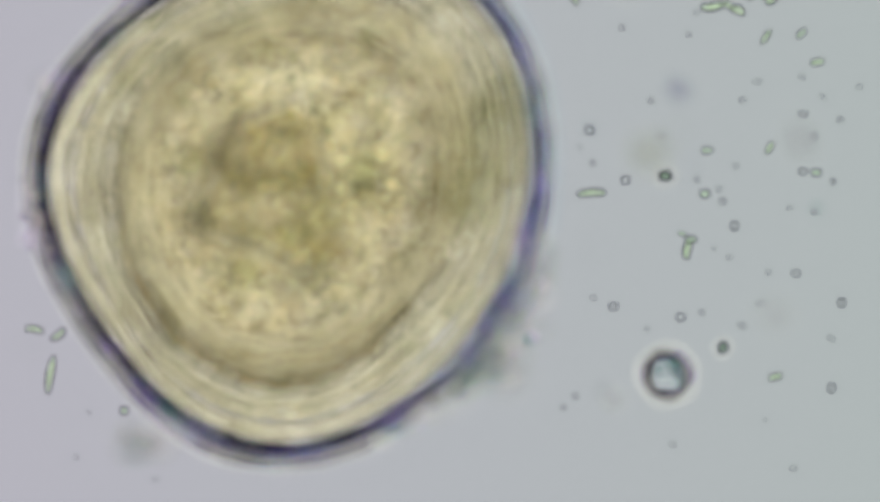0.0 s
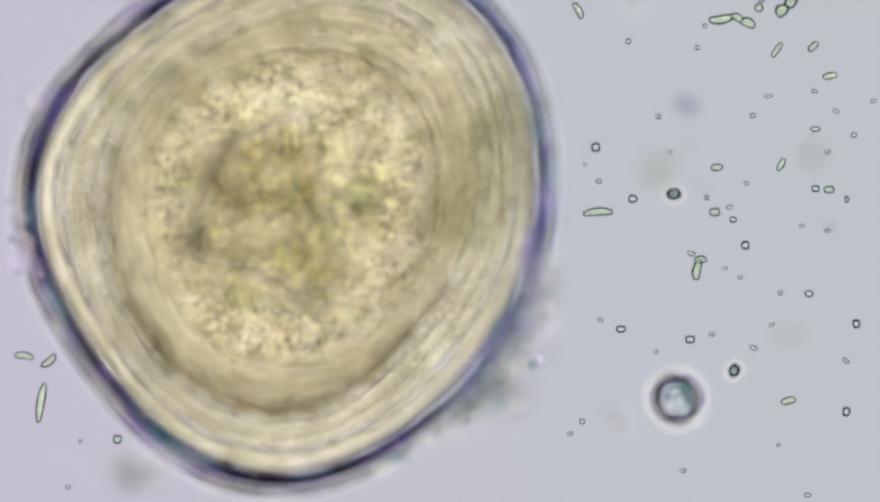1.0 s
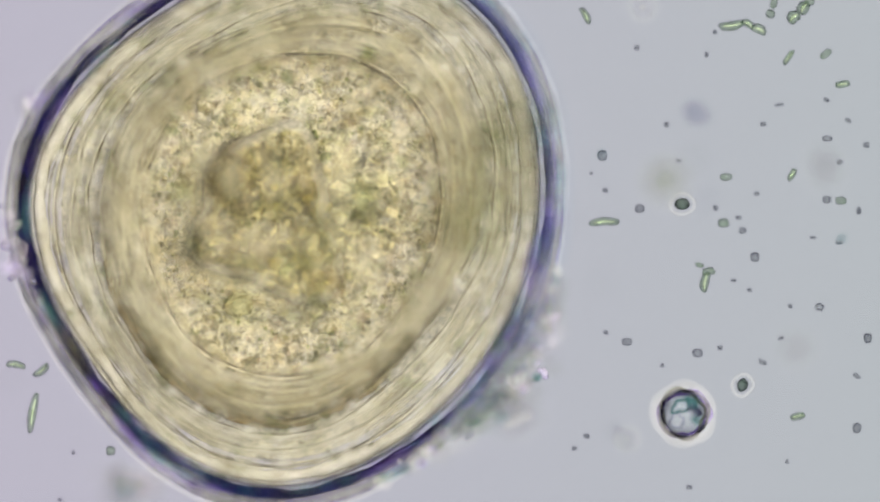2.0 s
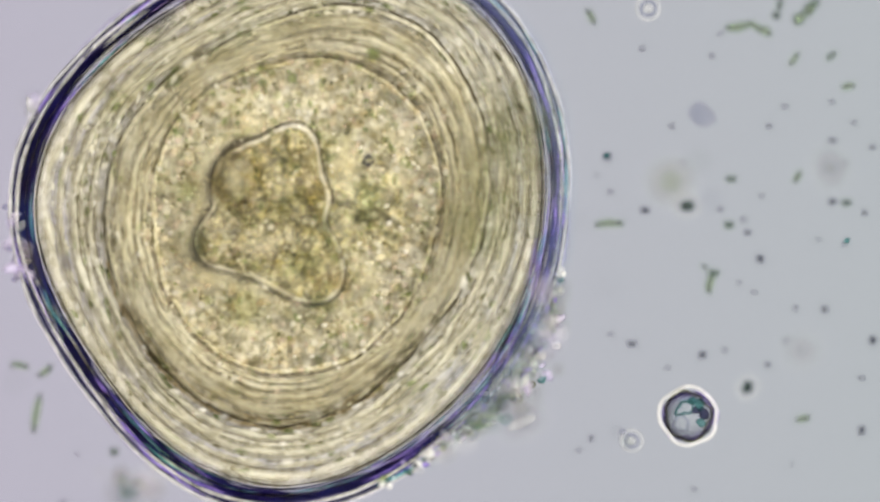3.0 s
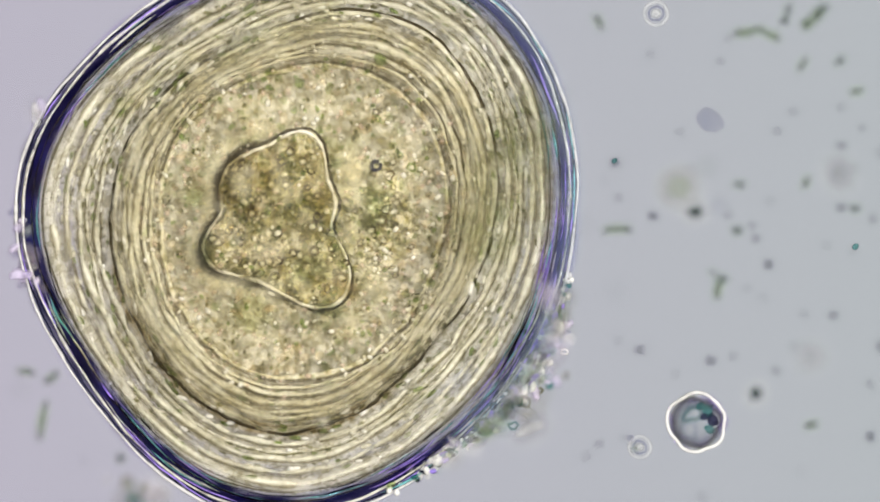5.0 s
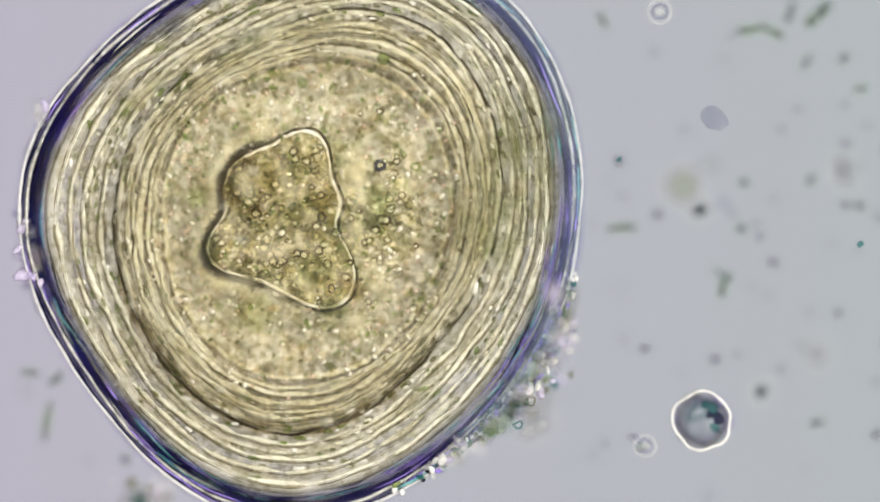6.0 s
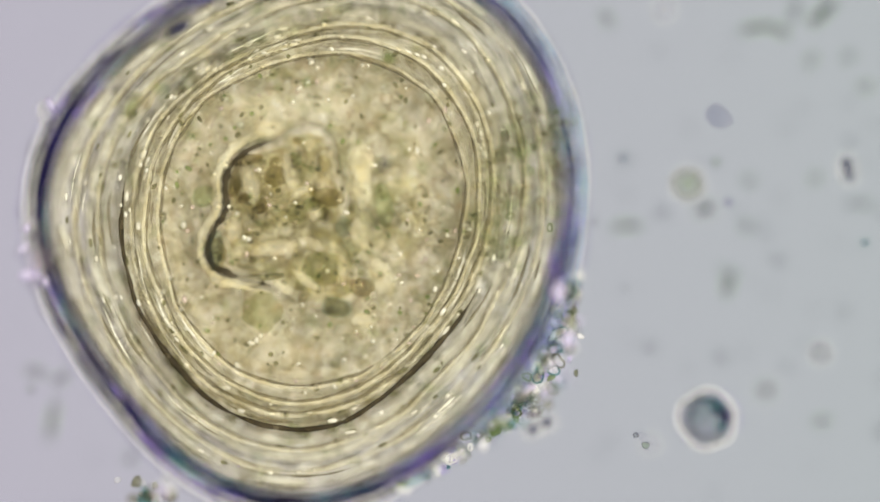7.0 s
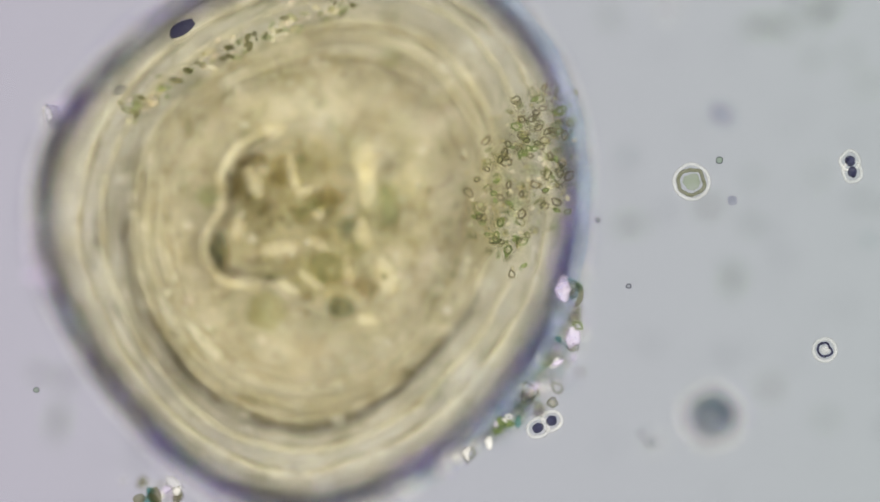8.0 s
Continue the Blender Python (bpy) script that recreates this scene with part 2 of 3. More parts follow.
def tube(radius, centre, z, wide, high, arc=None, seed=1.0, wobble=0.0, uneven=0.3, freq=3.0, steps=220, sides=8, fade=0.12):
    """A rounded cord along an outline (or an arc of it): returns vertices and faces. wide and high in plan units."""
    a0, a1 = arc if arc else (0.0, 2 * math.pi)
    closed = arc is None
    n = steps if closed else max(8, int(steps * abs(a1 - a0) / 6.28))
    verts, faces = [], []
    for i in range(n + (0 if closed else 1)):
        f = i / n
        a = a0 + (a1 - a0) * f
        r = radius(a) + wobble * rough(a, seed, freq)
        k = 1 + uneven * rough(a, seed + 3.7, freq * 2)
        if not closed:
            k *= min(1.0, f / fade + 0.08, (1 - f) / fade + 0.08)
        k = max(k, 0.06)
        zz = z(a) if callable(z) else z
        for j in range(sides):
            b = 2 * math.pi * j / sides
            q = r + wide * k * math.cos(b)
            verts.append(at(centre[0] + q * math.cos(a), centre[1] - q * math.sin(a), zz + high * k * math.sin(b) / 1000))
    rows = n if closed else n + 1
    for i in range(n):
        for j in range(sides):
            p, q = i * sides, ((i + 1) % rows) * sides
            faces.append((p + j, p + (j + 1) % sides, q + (j + 1) % sides, q + j))
    if not closed:
        faces.append(tuple(range(sides)))
        faces.append(tuple(range((rows - 1) * sides + sides - 1, (rows - 1) * sides - 1, -1)))
    return verts, faces


def lump(u, v, z, ru, rv, rz, turn=0.0, seed=0.0, uneven=0.12, seg=10, rings=6, bend=0.0, blunt=1.0):
    """A rounded, slightly uneven body: half widths in plan units, turned in plan by degrees, bent like a bean."""
    verts, faces = [], []
    c, s = math.cos(radians(turn)), math.sin(radians(turn))
    for i in range(rings + 1):
        p = math.pi * i / rings
        for j in range(seg):
            b = 2 * math.pi * j / seg
            d = Vector((math.sin(p) * math.cos(b), math.sin(p) * math.sin(b), math.cos(p)))
            k = 1 + uneven * noise.noise(d * 1.7 + Vector((seed * 3.1, seed, 0)))
            if blunt != 1 and abs(d.x) < 1:
                w = math.hypot(d.y, d.z)
                d = Vector((math.copysign(abs(d.x) ** 0.9, d.x), d.y * w ** (blunt - 1), d.z * w ** (blunt - 1))) if w > 1e-6 else d
            x, y = d.x * ru * k, d.y * rv * k + bend * (d.x * d.x - 0.4) * ru
            verts.append(at(u + x * c + y * s, v - x * s + y * c, z + d.z * rz * k / 1000))
    for i in range(rings):
        for j in range(seg):
            faces.append((i * seg + (j + 1) % seg, (i + 1) * seg + (j + 1) % seg, (i + 1) * seg + j, i * seg + j))
    return verts, faces


def join(pieces):
    verts, faces = [], []
    for v, f in pieces:
        k = len(verts)
        verts.extend(v)
        faces.extend(tuple(i + k for i in q) for q in f)
    return verts, faces


def loop(u, v, z, ru, rv, thick, turn=0.0, seed=0.0, seg=22, sides=6, uneven=0.1):
    """A small ring, such as the wall of a vesicle."""
    c, s = math.cos(radians(turn)), math.sin(radians(turn))
    verts, faces = [], []
    for i in range(seg):
        a = 2 * math.pi * i / seg
        k = 1 + uneven * rough(a, seed, 1.2, 2)
        for j in range(sides):
            b = 2 * math.pi * j / sides
            x, y = (ru * k + thick * math.cos(b)) * math.cos(a), (rv * k + thick * math.cos(b)) * math.sin(a)
            verts.append(at(u + x * c + y * s, v - x * s + y * c, z + thick * math.sin(b) / 1000))
    for i in range(seg):
        for j in range(sides):
            p, q = i * sides, ((i + 1) % seg) * sides
            faces.append((p + j, q + j, q + (j + 1) % sides, p + (j + 1) % sides))
    return verts, faces


def dome(radius, centre, low, high, power=5.0, seg=160, rings=14):
    """A lens-shaped body over an outline, from height low to high: flat in the middle, with a sharp edge."""
    verts, faces = [], []
    mid, half = (low + high) / 2, (high - low) / 2
    steps = [math.sin(k / rings * math.pi / 2) for k in range(rings + 1)]
    sheets = [(f, 1) for f in steps] + [(f, -1) for f in reversed(steps[:-1])]
    for f, side in sheets:
        h = half * (1 - f ** power) * side
        for j in range(seg):
            a = 2 * math.pi * j / seg
            r = radius(a) * max(f, 0.002)
            verts.append(at(centre[0] + r * math.cos(a), centre[1] - r * math.sin(a), mid + h))
    for i in range(len(sheets) - 1):
        for j in range(seg):
            faces.append((i * seg + j, (i + 1) * seg + j, (i + 1) * seg + (j + 1) % seg, i * seg + (j + 1) % seg))
    faces.append(tuple(range(seg)))
    faces.append(tuple(range(len(verts) - 1, len(verts) - seg - 1, -1)))
    return verts, faces


def lens(radius, centre, z, half, run, back, seg=240):
    """A clear ring with a sharp outer edge: half its greatest thickness, how far the wedge runs, and its width."""
    verts, faces = [], []
    steps = [0, 1, 2.5, 4.5, 7, 10, 14, 19, 25, 32, 40, 50, 65, 85, 110, 140]
    steps = [d for d in steps if d < back] + [back]
    sheets = [(d, -1) for d in reversed(steps)] + [(d, 1) for d in steps[1:]]
    for d, side in sheets:
        h = half * (1 - math.exp(-d / run)) * side
        for j in range(seg):
            a = 2 * math.pi * j / seg
            r = radius(a) + 3 * rough(a, 31, 3.0) - d
            verts.append(at(centre[0] + r * math.cos(a), centre[1] - r * math.sin(a), z + h))
    for i in range(len(sheets)):
        p, q = i * seg, (i + 1) % len(sheets) * seg
        for j in range(seg):
            faces.append((p + j, p + (j + 1) % seg, q + (j + 1) % seg, q + j))
    return verts, faces


def thing(name, u, v, z, label, category, group=""):
    ob = new(name)
    ob.location = at(u, v, z)
    return tagged(ob, label, category, group)


def under(parent):
    """Parts are laid out in the place's own space: keep them there beneath their thing."""
    scene.view_layers[0].update()
    inverse = parent.matrix_world.inverted()
    for o in scene.objects:
        if o.parent is parent:
            o.matrix_parent_inverse = inverse


# ---- setting ----
S = 2.4
field = part("backdrop", [(-S, -S, 0), (S, -S, 0), (S, S, 0), (-S, S, 0), (-S, -S, -0.2), (S, -S, -0.2), (S, S, -0.2), (-S, S, -0.2)],
             [(0, 1, 2, 3), (7, 6, 5, 4), (0, 4, 5, 1), (1, 5, 6, 2), (2, 6, 7, 3), (3, 7, 4, 0)], FIELD, smooth=False)
disc = [(LAMP_RIM * math.cos(k * math.pi / 32), LAMP_RIM * math.sin(k * math.pi / 32), z) for z in (0, -0.3) for k in range(64)]
bulb = part("lamp", disc, [tuple(range(64)), tuple(range(127, 63, -1))] + [(k, 64 + k, 64 + (k + 1) % 64, (k + 1) % 64) for k in range(64)], GLOW, smooth=False)
bulb.location = (0, 0, -LAMP_DEEP)


def condenser_lens():
    """A biconvex lens: two spherical caps that meet at the edge."""
    verts, faces, rings, seg = [], [], 40, 96
    reach = [LENS_WIDE * max(k, 0.02) / rings for k in range(rings + 1)]
    for r, side in [(r, 1) for r in reach] + [(r, -1) for r in reversed(reach[:-1])]:
        h = (math.sqrt(LENS_CURVE ** 2 - r * r) - math.sqrt(LENS_CURVE ** 2 - LENS_WIDE ** 2)) * side
        verts += [(r * math.cos(2 * math.pi * j / seg), r * math.sin(2 * math.pi * j / seg), h - LENS_DEEP) for j in range(seg)]
    for i in range(2 * rings):
        faces += [(i * seg + j, (i + 1) * seg + j, (i + 1) * seg + (j + 1) % seg, i * seg + (j + 1) % seg) for j in range(seg)]
    faces += [tuple(range(seg)), tuple(range(len(verts) - 1, len(verts) - seg - 1, -1))]
    return part("condenser_lens", verts, faces, CROWN)


tagged(condenser_lens(), "clear round condenser lens beneath the slide", "lens", kind="structure")
tagged(bulb, "round white microscope lamp far beneath the slide", "lamp", kind="structure")
tagged(field, "pale grey-lavender glowing microscope slide lit from below", "slide", kind="structure")


# ---- the cyst ----
def build_cyst():
    rnd = random.Random(4)
    cyst = thing("cyst", *CENTRE, 0.0, "large yellowish translucent cyst with layered walls lying on the slide", "cell")
    part("body", *dome(lambda a: layer(2)(a) - 44, CENTRE, 0.004, 0.375), BODY, cyst, "yellowish clear jelly")
    part("inner_body", *dome(layer(1.0), CENTRE, 0.04, 0.30), JELLY, cyst, "olive yellow jelly")
    part("cytoplasm", *dome(layer(0.0), CENTRE, 0.07, 0.25), PLASM, cyst, "granular olive jelly")

    # the lowest sheet is a pale mottled reflector, added to brighten the whole cyst
    for s, low, stuff in ((1.75, 0.138, STREAKY), (1.42, 0.008, LOWFILM), (1.0, 0.036, SPECKLE), (0.9, 0.21, SPARSE)):
        film_sheet = part("sheet", *dome(layer(s), CENTRE, low, low + 0.006, 14.0), stuff, cyst, "finely mottled film")
        film_sheet.data.materials.append(CLEAR)
        for k, face in enumerate(film_sheet.data.polygons):
            face.material_index = 0 if k < 14 * 160 else 1

    # outer wall: dark refraction band painted in navy on the slide, fine lines at half height
    part("rim_shade", *tube(lambda a: layer(2)(a) - 13, CENTRE, 0.014, 11, 8, seed=1, wobble=3, uneven=0.4), NAVY, cyst, "dark navy foot of the rim")
    part("rim_shade", *tube(lambda a: layer(2)(a) - 17, CENTRE, 0.016, 17, 9, arc=(1.9, 5.4), seed=41, wobble=4, uneven=0.5, fade=0.3), NAVY, cyst, "broad navy foot of the rim")
    part("outer_body", *lens(lambda a: layer(2)(a) + 5, CENTRE, 0.125, 0.06, 40, 50), SHELL, cyst, "clear outer jelly")
    # the bright ring that refraction leaves inside the rim, painted as a cream cord
    part("rim_glow", *tube(lambda a: layer(2)(a) - 58, CENTRE, 0.04, 11, 8, seed=3, wobble=3, uneven=0.5), BRIGHT, cyst, "pale cream lining of the rim")
    # violet haze along the rim's outer edge, painted as a tinted cord
    part("rim_haze", *tube(lambda a: layer(2)(a) - 5, CENTRE, 0.008, 8, 5, seed=21, wobble=3, uneven=0.4), PURPLE, cyst, "violet foot of the rim")
    # the rim's pale optical halo at high focus, built as a blue cord
    part("rim_halo", *tube(lambda a: layer(2)(a) - 8, CENTRE, 0.33, 14, 8, arc=(-1.0, 1.1), seed=4, wobble=3), BLUE, cyst, "pale blue upper rim")
    # the white and bright lines paint light bent at the wall's edges
    for off, z, w, mat, lab in ((5, 0.15, 2.6, WHITE, "white outer edge"), (0, 0.145, 1.5, INK, "thin dark line"), (-9, 0.145, 2.4, THREAD, "thin cream line"),
                                (-25, 0.14, 1.8, OLIVE, "thin dark line"), (-44, 0.14, 1.8, OLIVE, "thin olive line"),
                                (-36, 0.03, 2.4, INK, "thin dark line low on the wall"), (-44, 0.03, 3.0, BRIGHT, "thin bright line low on the wall"), (-74, 0.03, 2.2, OLIVE, "thin olive line low on the wall")):
        part("wall_line", *tube(lambda a: layer(2)(a) + off, CENTRE, z, w, w, seed=off, wobble=2.5, uneven=0.5, freq=4), mat, cyst, lab)

    # broken violet, teal and pale streaks along the wall
    for mat, count, lab in ((IRIS, 70, "short violet streaks of the wall"), (AQUA, 34, "short teal streaks of the wall"), (THREAD, 46, "short pale streaks of the wall"), (INK, 60, "short dark streaks of the wall")):
        pieces = []
        for i in range(count):
            a, d, off = rnd.uniform(0, 6.28), rnd.uniform(0.05, 0.34), rnd.uniform(-44, 3)
            if i % 3 == 0:
                a = rnd.gauss(-0.75, 0.35)
            pieces.append(tube(lambda b: layer(2)(b) + off, CENTRE, rnd.uniform(0.13, 0.155), rnd.uniform(1.1, 2.0), 1.6, arc=(a, a + d), seed=i, wobble=4, uneven=0.5, steps=100, sides=5, fade=0.3, freq=4))
        tagged(part("streak_layer", *join(pieces), mat, cyst, lab), kind="stuff")

    # layers, nested: dark cords, and pale cords beside them that paint their bright optical lines
    for s, dark, pale, w in ((0.0, OLIVE, CREAM, 2.4), (0.33, OLIVE, CREAM, 2.2), (0.52, OLIVE, CREAM, 2.6), (0.78, OLIVE, CREAM, 2.8), (1.0, UMBER, CREAM, 2.5),
                             (1.18, OLIVE, CREAM, 2.2), (1.36, OLIVE, CREAM, 2.2), (1.5, OLIVE, CREAM, 2.0), (1.64, OLIVE, CREAM, 2.2), (0.18, OLIVE, CREAM, 1.6), (0.66, OLIVE, CREAM, 1.7), (1.27, DARK, THREAD, 1.6)):
        z = 0.13 + 0.045 * (s * 7.3 % 1)
        part("lamella", *tube(layer(s), CENTRE, z, w, w, seed=s * 9 + 1, wobble=4, uneven=0.6 + 0.5 * s, freq=4), dark, cyst, "thin dark layer line")
        part("lamella", *tube(lambda a: layer(s)(a) - w * 2.6, CENTRE, z, w * 1.6, w, seed=s * 9 + 1, wobble=4, uneven=0.7 + 0.5 * s, freq=4), pale, cyst, "pale layer line")
    for s, z, w, dark, pale in ((0.05, 0.04, 1.8, BROWN, BRIGHT), (0.28, 0.035, 2.4, BROWN, BRIGHT), (0.6, 0.035, 2.8, UMBER, BRIGHT), (0.92, 0.04, 2.4, UMBER, BRIGHT), (1.12, 0.035, 1.8, BROWN, BRIGHT), (1.3, 0.03, 2.0, OLIVE, BRIGHT), (1.48, 0.03, 1.8, BROWN, BRIGHT), (1.62, 0.03, 1.8, OLIVE, CREAM),
                                (0.1, 0.26, 2.2, OLIVE, VEIL), (0.4, 0.27, 2.4, OLIVE, VEIL), (0.66, 0.28, 2.6, OLIVE, VEIL), (1.2, 0.30, 2.2, OLIVE, VEIL), (1.45, 0.31, 2.2, OLIVE, VEIL)):
        part("lamella", *tube(layer(s), CENTRE, z, w, w, seed=s * 7 + 2, wobble=4, uneven=0.9), dark, cyst, "thin dark layer line")
        part("lamella", *tube(lambda a: layer(s)(a) + w * 2.4, CENTRE, z, w * 1.3, w, seed=s * 7 + 2, wobble=4, uneven=0.9), pale, cyst, "pale layer line")
    part("amber_layer", *tube(lambda a: layer(1.0)(a) - 2, CENTRE, 0.04, 9, 7, arc=(3.3, 5.4), seed=11, wobble=3), AMBER, cyst, "soft amber band")
    part("upper_layer", *tube(lambda a: layer(1.0)(a) - 4, CENTRE, 0.25, 4.5, 4, arc=(2.9, 5.9), seed=12, wobble=3, uneven=0.6), UMBER, cyst, "soft brown band")

    # short streaks along the layers
    for mat, count, lab in ((OLIVE, 120, "short olive streaks"), (CREAM, 170, "short cream streaks")):
        pieces = []
        for i in range(count):
            s, a, d = rnd.uniform(0.1, 1.6), rnd.uniform(0, 6.28), rnd.uniform(0.06, 0.4)
            pieces.append(tube(layer(s), CENTRE, rnd.uniform(0.01, 0.29), rnd.uniform(1.4, 3.2), 2, arc=(a, a + d), seed=i, wobble=4, uneven=0.5, steps=120, sides=5, fade=0.3))
        tagged(part("streak_layer", *join(pieces), mat, cyst, lab), kind="stuff")

    # core
    part("core_body", *dome(lambda a: wave(CORE, a) * 0.97, HEART, 0.09, 0.23, seg=120), HEARTY, cyst, "denser yellow core")
    for low, stuff in ((0.044, BEADY), (0.148, VESICULAR)):
        for shape, spot in ((lambda a: wave(CORE, a) * 0.95, HEART), (lambda a: 62 + 34 * math.sin(a) ** 2 + 9 * rough(a, low * 50, 2.0), (662, 375))):
            tissue = part("core_tissue", *dome(shape, spot, low, low + 0.003, 14.0, 100), stuff, cyst, "beaded tissue of the core")
            tissue.data.materials.append(CLEAR)
            for k, face in enumerate(tissue.data.polygons):
                face.material_index = 0 if k < 14 * 100 else 1
    part("core_wall", *tube(lambda a: wave(CORE, a), HEART, 0.155, 2.4, 3, seed=5, wobble=2, uneven=0.5), UMBER, cyst, "brown outline of the core")
    # the bright optical line inside the core's outline, painted as a pale cord
    part("core_lining", *tube(lambda a: wave(CORE, a) - 6, HEART, 0.155, 3.0, 3, seed=6, wobble=2, uneven=0.5), BRIGHT, cyst, "pale inner rim of the core")
    part("core_foot", *tube(lambda a: wave(CORE, a) * 0.97, HEART, 0.035, 9, 4, arc=(1.5, 4.9), seed=8, wobble=3, uneven=0.5), UMBER, cyst, "dark lower edge of the core")
    # the same bright line painted again, low down
    part("core_floor", *tube(lambda a: wave(CORE, a) * 0.97 - 18, HEART, 0.035, 8, 4, arc=(1.6, 4.9), seed=8, wobble=3, uneven=0.5), BRIGHT, cyst, "pale inner foot of the core")
    part("core_shoulder", *tube(lambda a: wave(CORE, a) + 2, HEART, 0.235, 6, 5, arc=(1.7, 4.5), seed=7, wobble=2, uneven=0.6), UMBER, cyst, "brown upper edge of the core")

    # bright optical line outside the outline at high focus, painted pale
    part("core_brim", *tube(lambda a: wave(CORE, a) + 16, HEART, 0.235, 4, 4, arc=(1.7, 4.6), seed=7, wobble=3), VEIL, cyst, "pale upper brim of the core")

    # granules, too many to count
    for mat, count, lab in ((PALE, 160, "fine pale granules"), (DARK, 150, "fine dark granules"), (GREEN, 150, "fine green granules"), (ROSE, 150, "fine rosy granules")):
        pieces = []
        for i in range(count):
            a, f = rnd.uniform(0, 6.28), math.sqrt(rnd.random())
            r = layer(0.3)(a) * f
            q = rnd.uniform(2.0, 4.6)
            pieces.append(lump(CENTRE[0] + r * math.cos(a), CENTRE[1] - r * math.sin(a), rnd.uniform(0.0, 0.28) + 0.01, q * rnd.uniform(0.9, 1.8), q, q, rnd.uniform(0, 180), i, 0.3, 6, 4))
        tagged(part("granule_cloud", *join(pieces), mat, cyst, lab), kind="stuff")
    for mat, count, low, high, lab in ((DARK, 200, 0.018, 0.04, "dark granules low in the cyst"), (BRIGHT, 420, 0.018, 0.04, "bright granules low in the cyst"), (GREEN, 200, 0.018, 0.04, "green granules low in the cyst"),
                                       (DARK, 160, 0.25, 0.33, "dark granules high in the cyst"), (CREAM, 90, 0.25, 0.33, "cream granules high in the cyst")):
        pieces = []
        for i in range(count):
            a, f = rnd.uniform(0, 6.28), math.sqrt(rnd.random())
            r, q = layer(0.45)(a) * f, rnd.uniform(2.2, 4.6)
            pieces.append(lump(CENTRE[0] + r * math.cos(a), CENTRE[1] - r * math.sin(a), rnd.uniform(low, high), q * rnd.uniform(0.9, 1.8), q, q, rnd.uniform(0, 180), i, 0.3, 6, 4))
        tagged(part("granule_cloud", *join(pieces), mat, cyst, lab), kind="stuff")
    for mat, count, lab in ((PALE, 500, "pale flecks of the outer layers"), (DARK, 260, "dark flecks of the outer layers")):
        pieces = []
        for i in range(count):
            a, s = rnd.uniform(0, 6.28), rnd.uniform(0.4, 1.6)
            r, q = layer(s)(a), rnd.uniform(2.0, 4.5)
            pieces.append(lump(CENTRE[0] + r * math.cos(a), CENTRE[1] - r * math.sin(a), rnd.uniform(0.04, 0.28), q * rnd.uniform(1.2, 3), q, q, 90 + math.degrees(a), i, 0.3, 6, 4))
        tagged(part("fleck_cloud", *join(pieces), mat, cyst, lab), kind="stuff")

    for mat, count, inner, outer, lab in ((BRIGHT, 300, 0.0, 0.45, "pale granules at half height"), (DARK, 220, 0.0, 0.45, "dark granules at half height"), (ROSE, 260, 0.0, 0.45, "rosy granules at half height"), (GREEN, 160, 0.0, 0.45, "green granules at half height"),
                                          (BRIGHT, 320, 0.45, 1.62, "cream flecks at half height"), (GREEN, 330, 0.45, 1.62, "green flecks at half height"), (DARK, 200, 0.45, 1.62, "dark flecks at half height")):
        pieces = []
        for i in range(count):
            a, s = rnd.uniform(0, 6.28), rnd.uniform(inner, outer)
            r = layer(s)(a) if inner else layer(outer)(a) * math.sqrt(rnd.random())
            q, long = rnd.uniform(2.2, 4.8), rnd.uniform(1.4, 3.2) if inner else rnd.uniform(0.9, 1.8)
            pieces.append(lump(CENTRE[0] + r * math.cos(a), CENTRE[1] - r * math.sin(a), rnd.uniform(0.12, 0.165), q * long, q, q, 90 + math.degrees(a) + rnd.uniform(-20, 20) if inner else rnd.uniform(0, 180), i, 0.3, 6, 4))
        tagged(part("granule_cloud", *join(pieces), mat, cyst, lab), kind="stuff")

    for mat, count, lab in ((BLUSH, 340, "soft rosy blotches"), (LEAF, 120, "soft green blotches")):
        pieces = []
        for i in range(count):
            a = rnd.uniform(0, 6.28)
            r, q = layer(0.6)(a) * math.sqrt(rnd.random()), rnd.uniform(4, 8)
            pieces.append(lump(CENTRE[0] + r * math.cos(a), CENTRE[1] - r * math.sin(a), rnd.uniform(0.115, 0.155), q * rnd.uniform(0.9, 1.7), q, q * 0.5, rnd.uniform(0, 180), i, 0.5, 7, 5))
        tagged(part("granule_cloud", *join(pieces), mat, cyst, lab), kind="stuff")

    # larger globules of the core: mostly painted bright low down, dark high up, as focus turns them
    for low, high, count, mats in ((0.03, 0.055, 50, (BRIGHT, BRIGHT, HONEY, BRIGHT, GREEN)), (0.25, 0.28, 14, (MOSS, SHADE, DEW, SHADE, LEAF))):
        for i in range(count):
            a, f = rnd.uniform(0, 6.28), math.sqrt(rnd.random()) * 1.05
            u, v, q = HEART[0] + 25 + wave(CORE, a) * f * math.cos(a), HEART[1] - wave(CORE, a) * f * math.sin(a), rnd.uniform(6, 12)
            part("globule", *lump(u, v, rnd.uniform(low, high), q * rnd.uniform(0.9, 1.6), q, q * 0.6, rnd.uniform(0, 180), i, 0.45, 12, 7), rnd.choice(mats), cyst, "rounded globule")

    # round beads of the core and of the loose cluster beside it, each a small clear lens: one storey low down, one at half height
    for count, low, high, small, large in ((80, 0.060, 0.076, 6, 9.5), (90, 0.150, 0.178, 4, 7.5)):
        taken, tries = [], 0
        while len(taken) < count and tries < 4000:
            a, f, q = rnd.uniform(0, 6.28), math.sqrt(rnd.random()) * 0.93, rnd.uniform(small, large)
            u, v = HEART[0] + wave(CORE, a) * f * math.cos(a), HEART[1] - wave(CORE, a) * f * math.sin(a)
            if len(taken) % 4 == 3:
                u, v = rnd.gauss(665, 38), rnd.gauss(375, 80)
            tries += 1
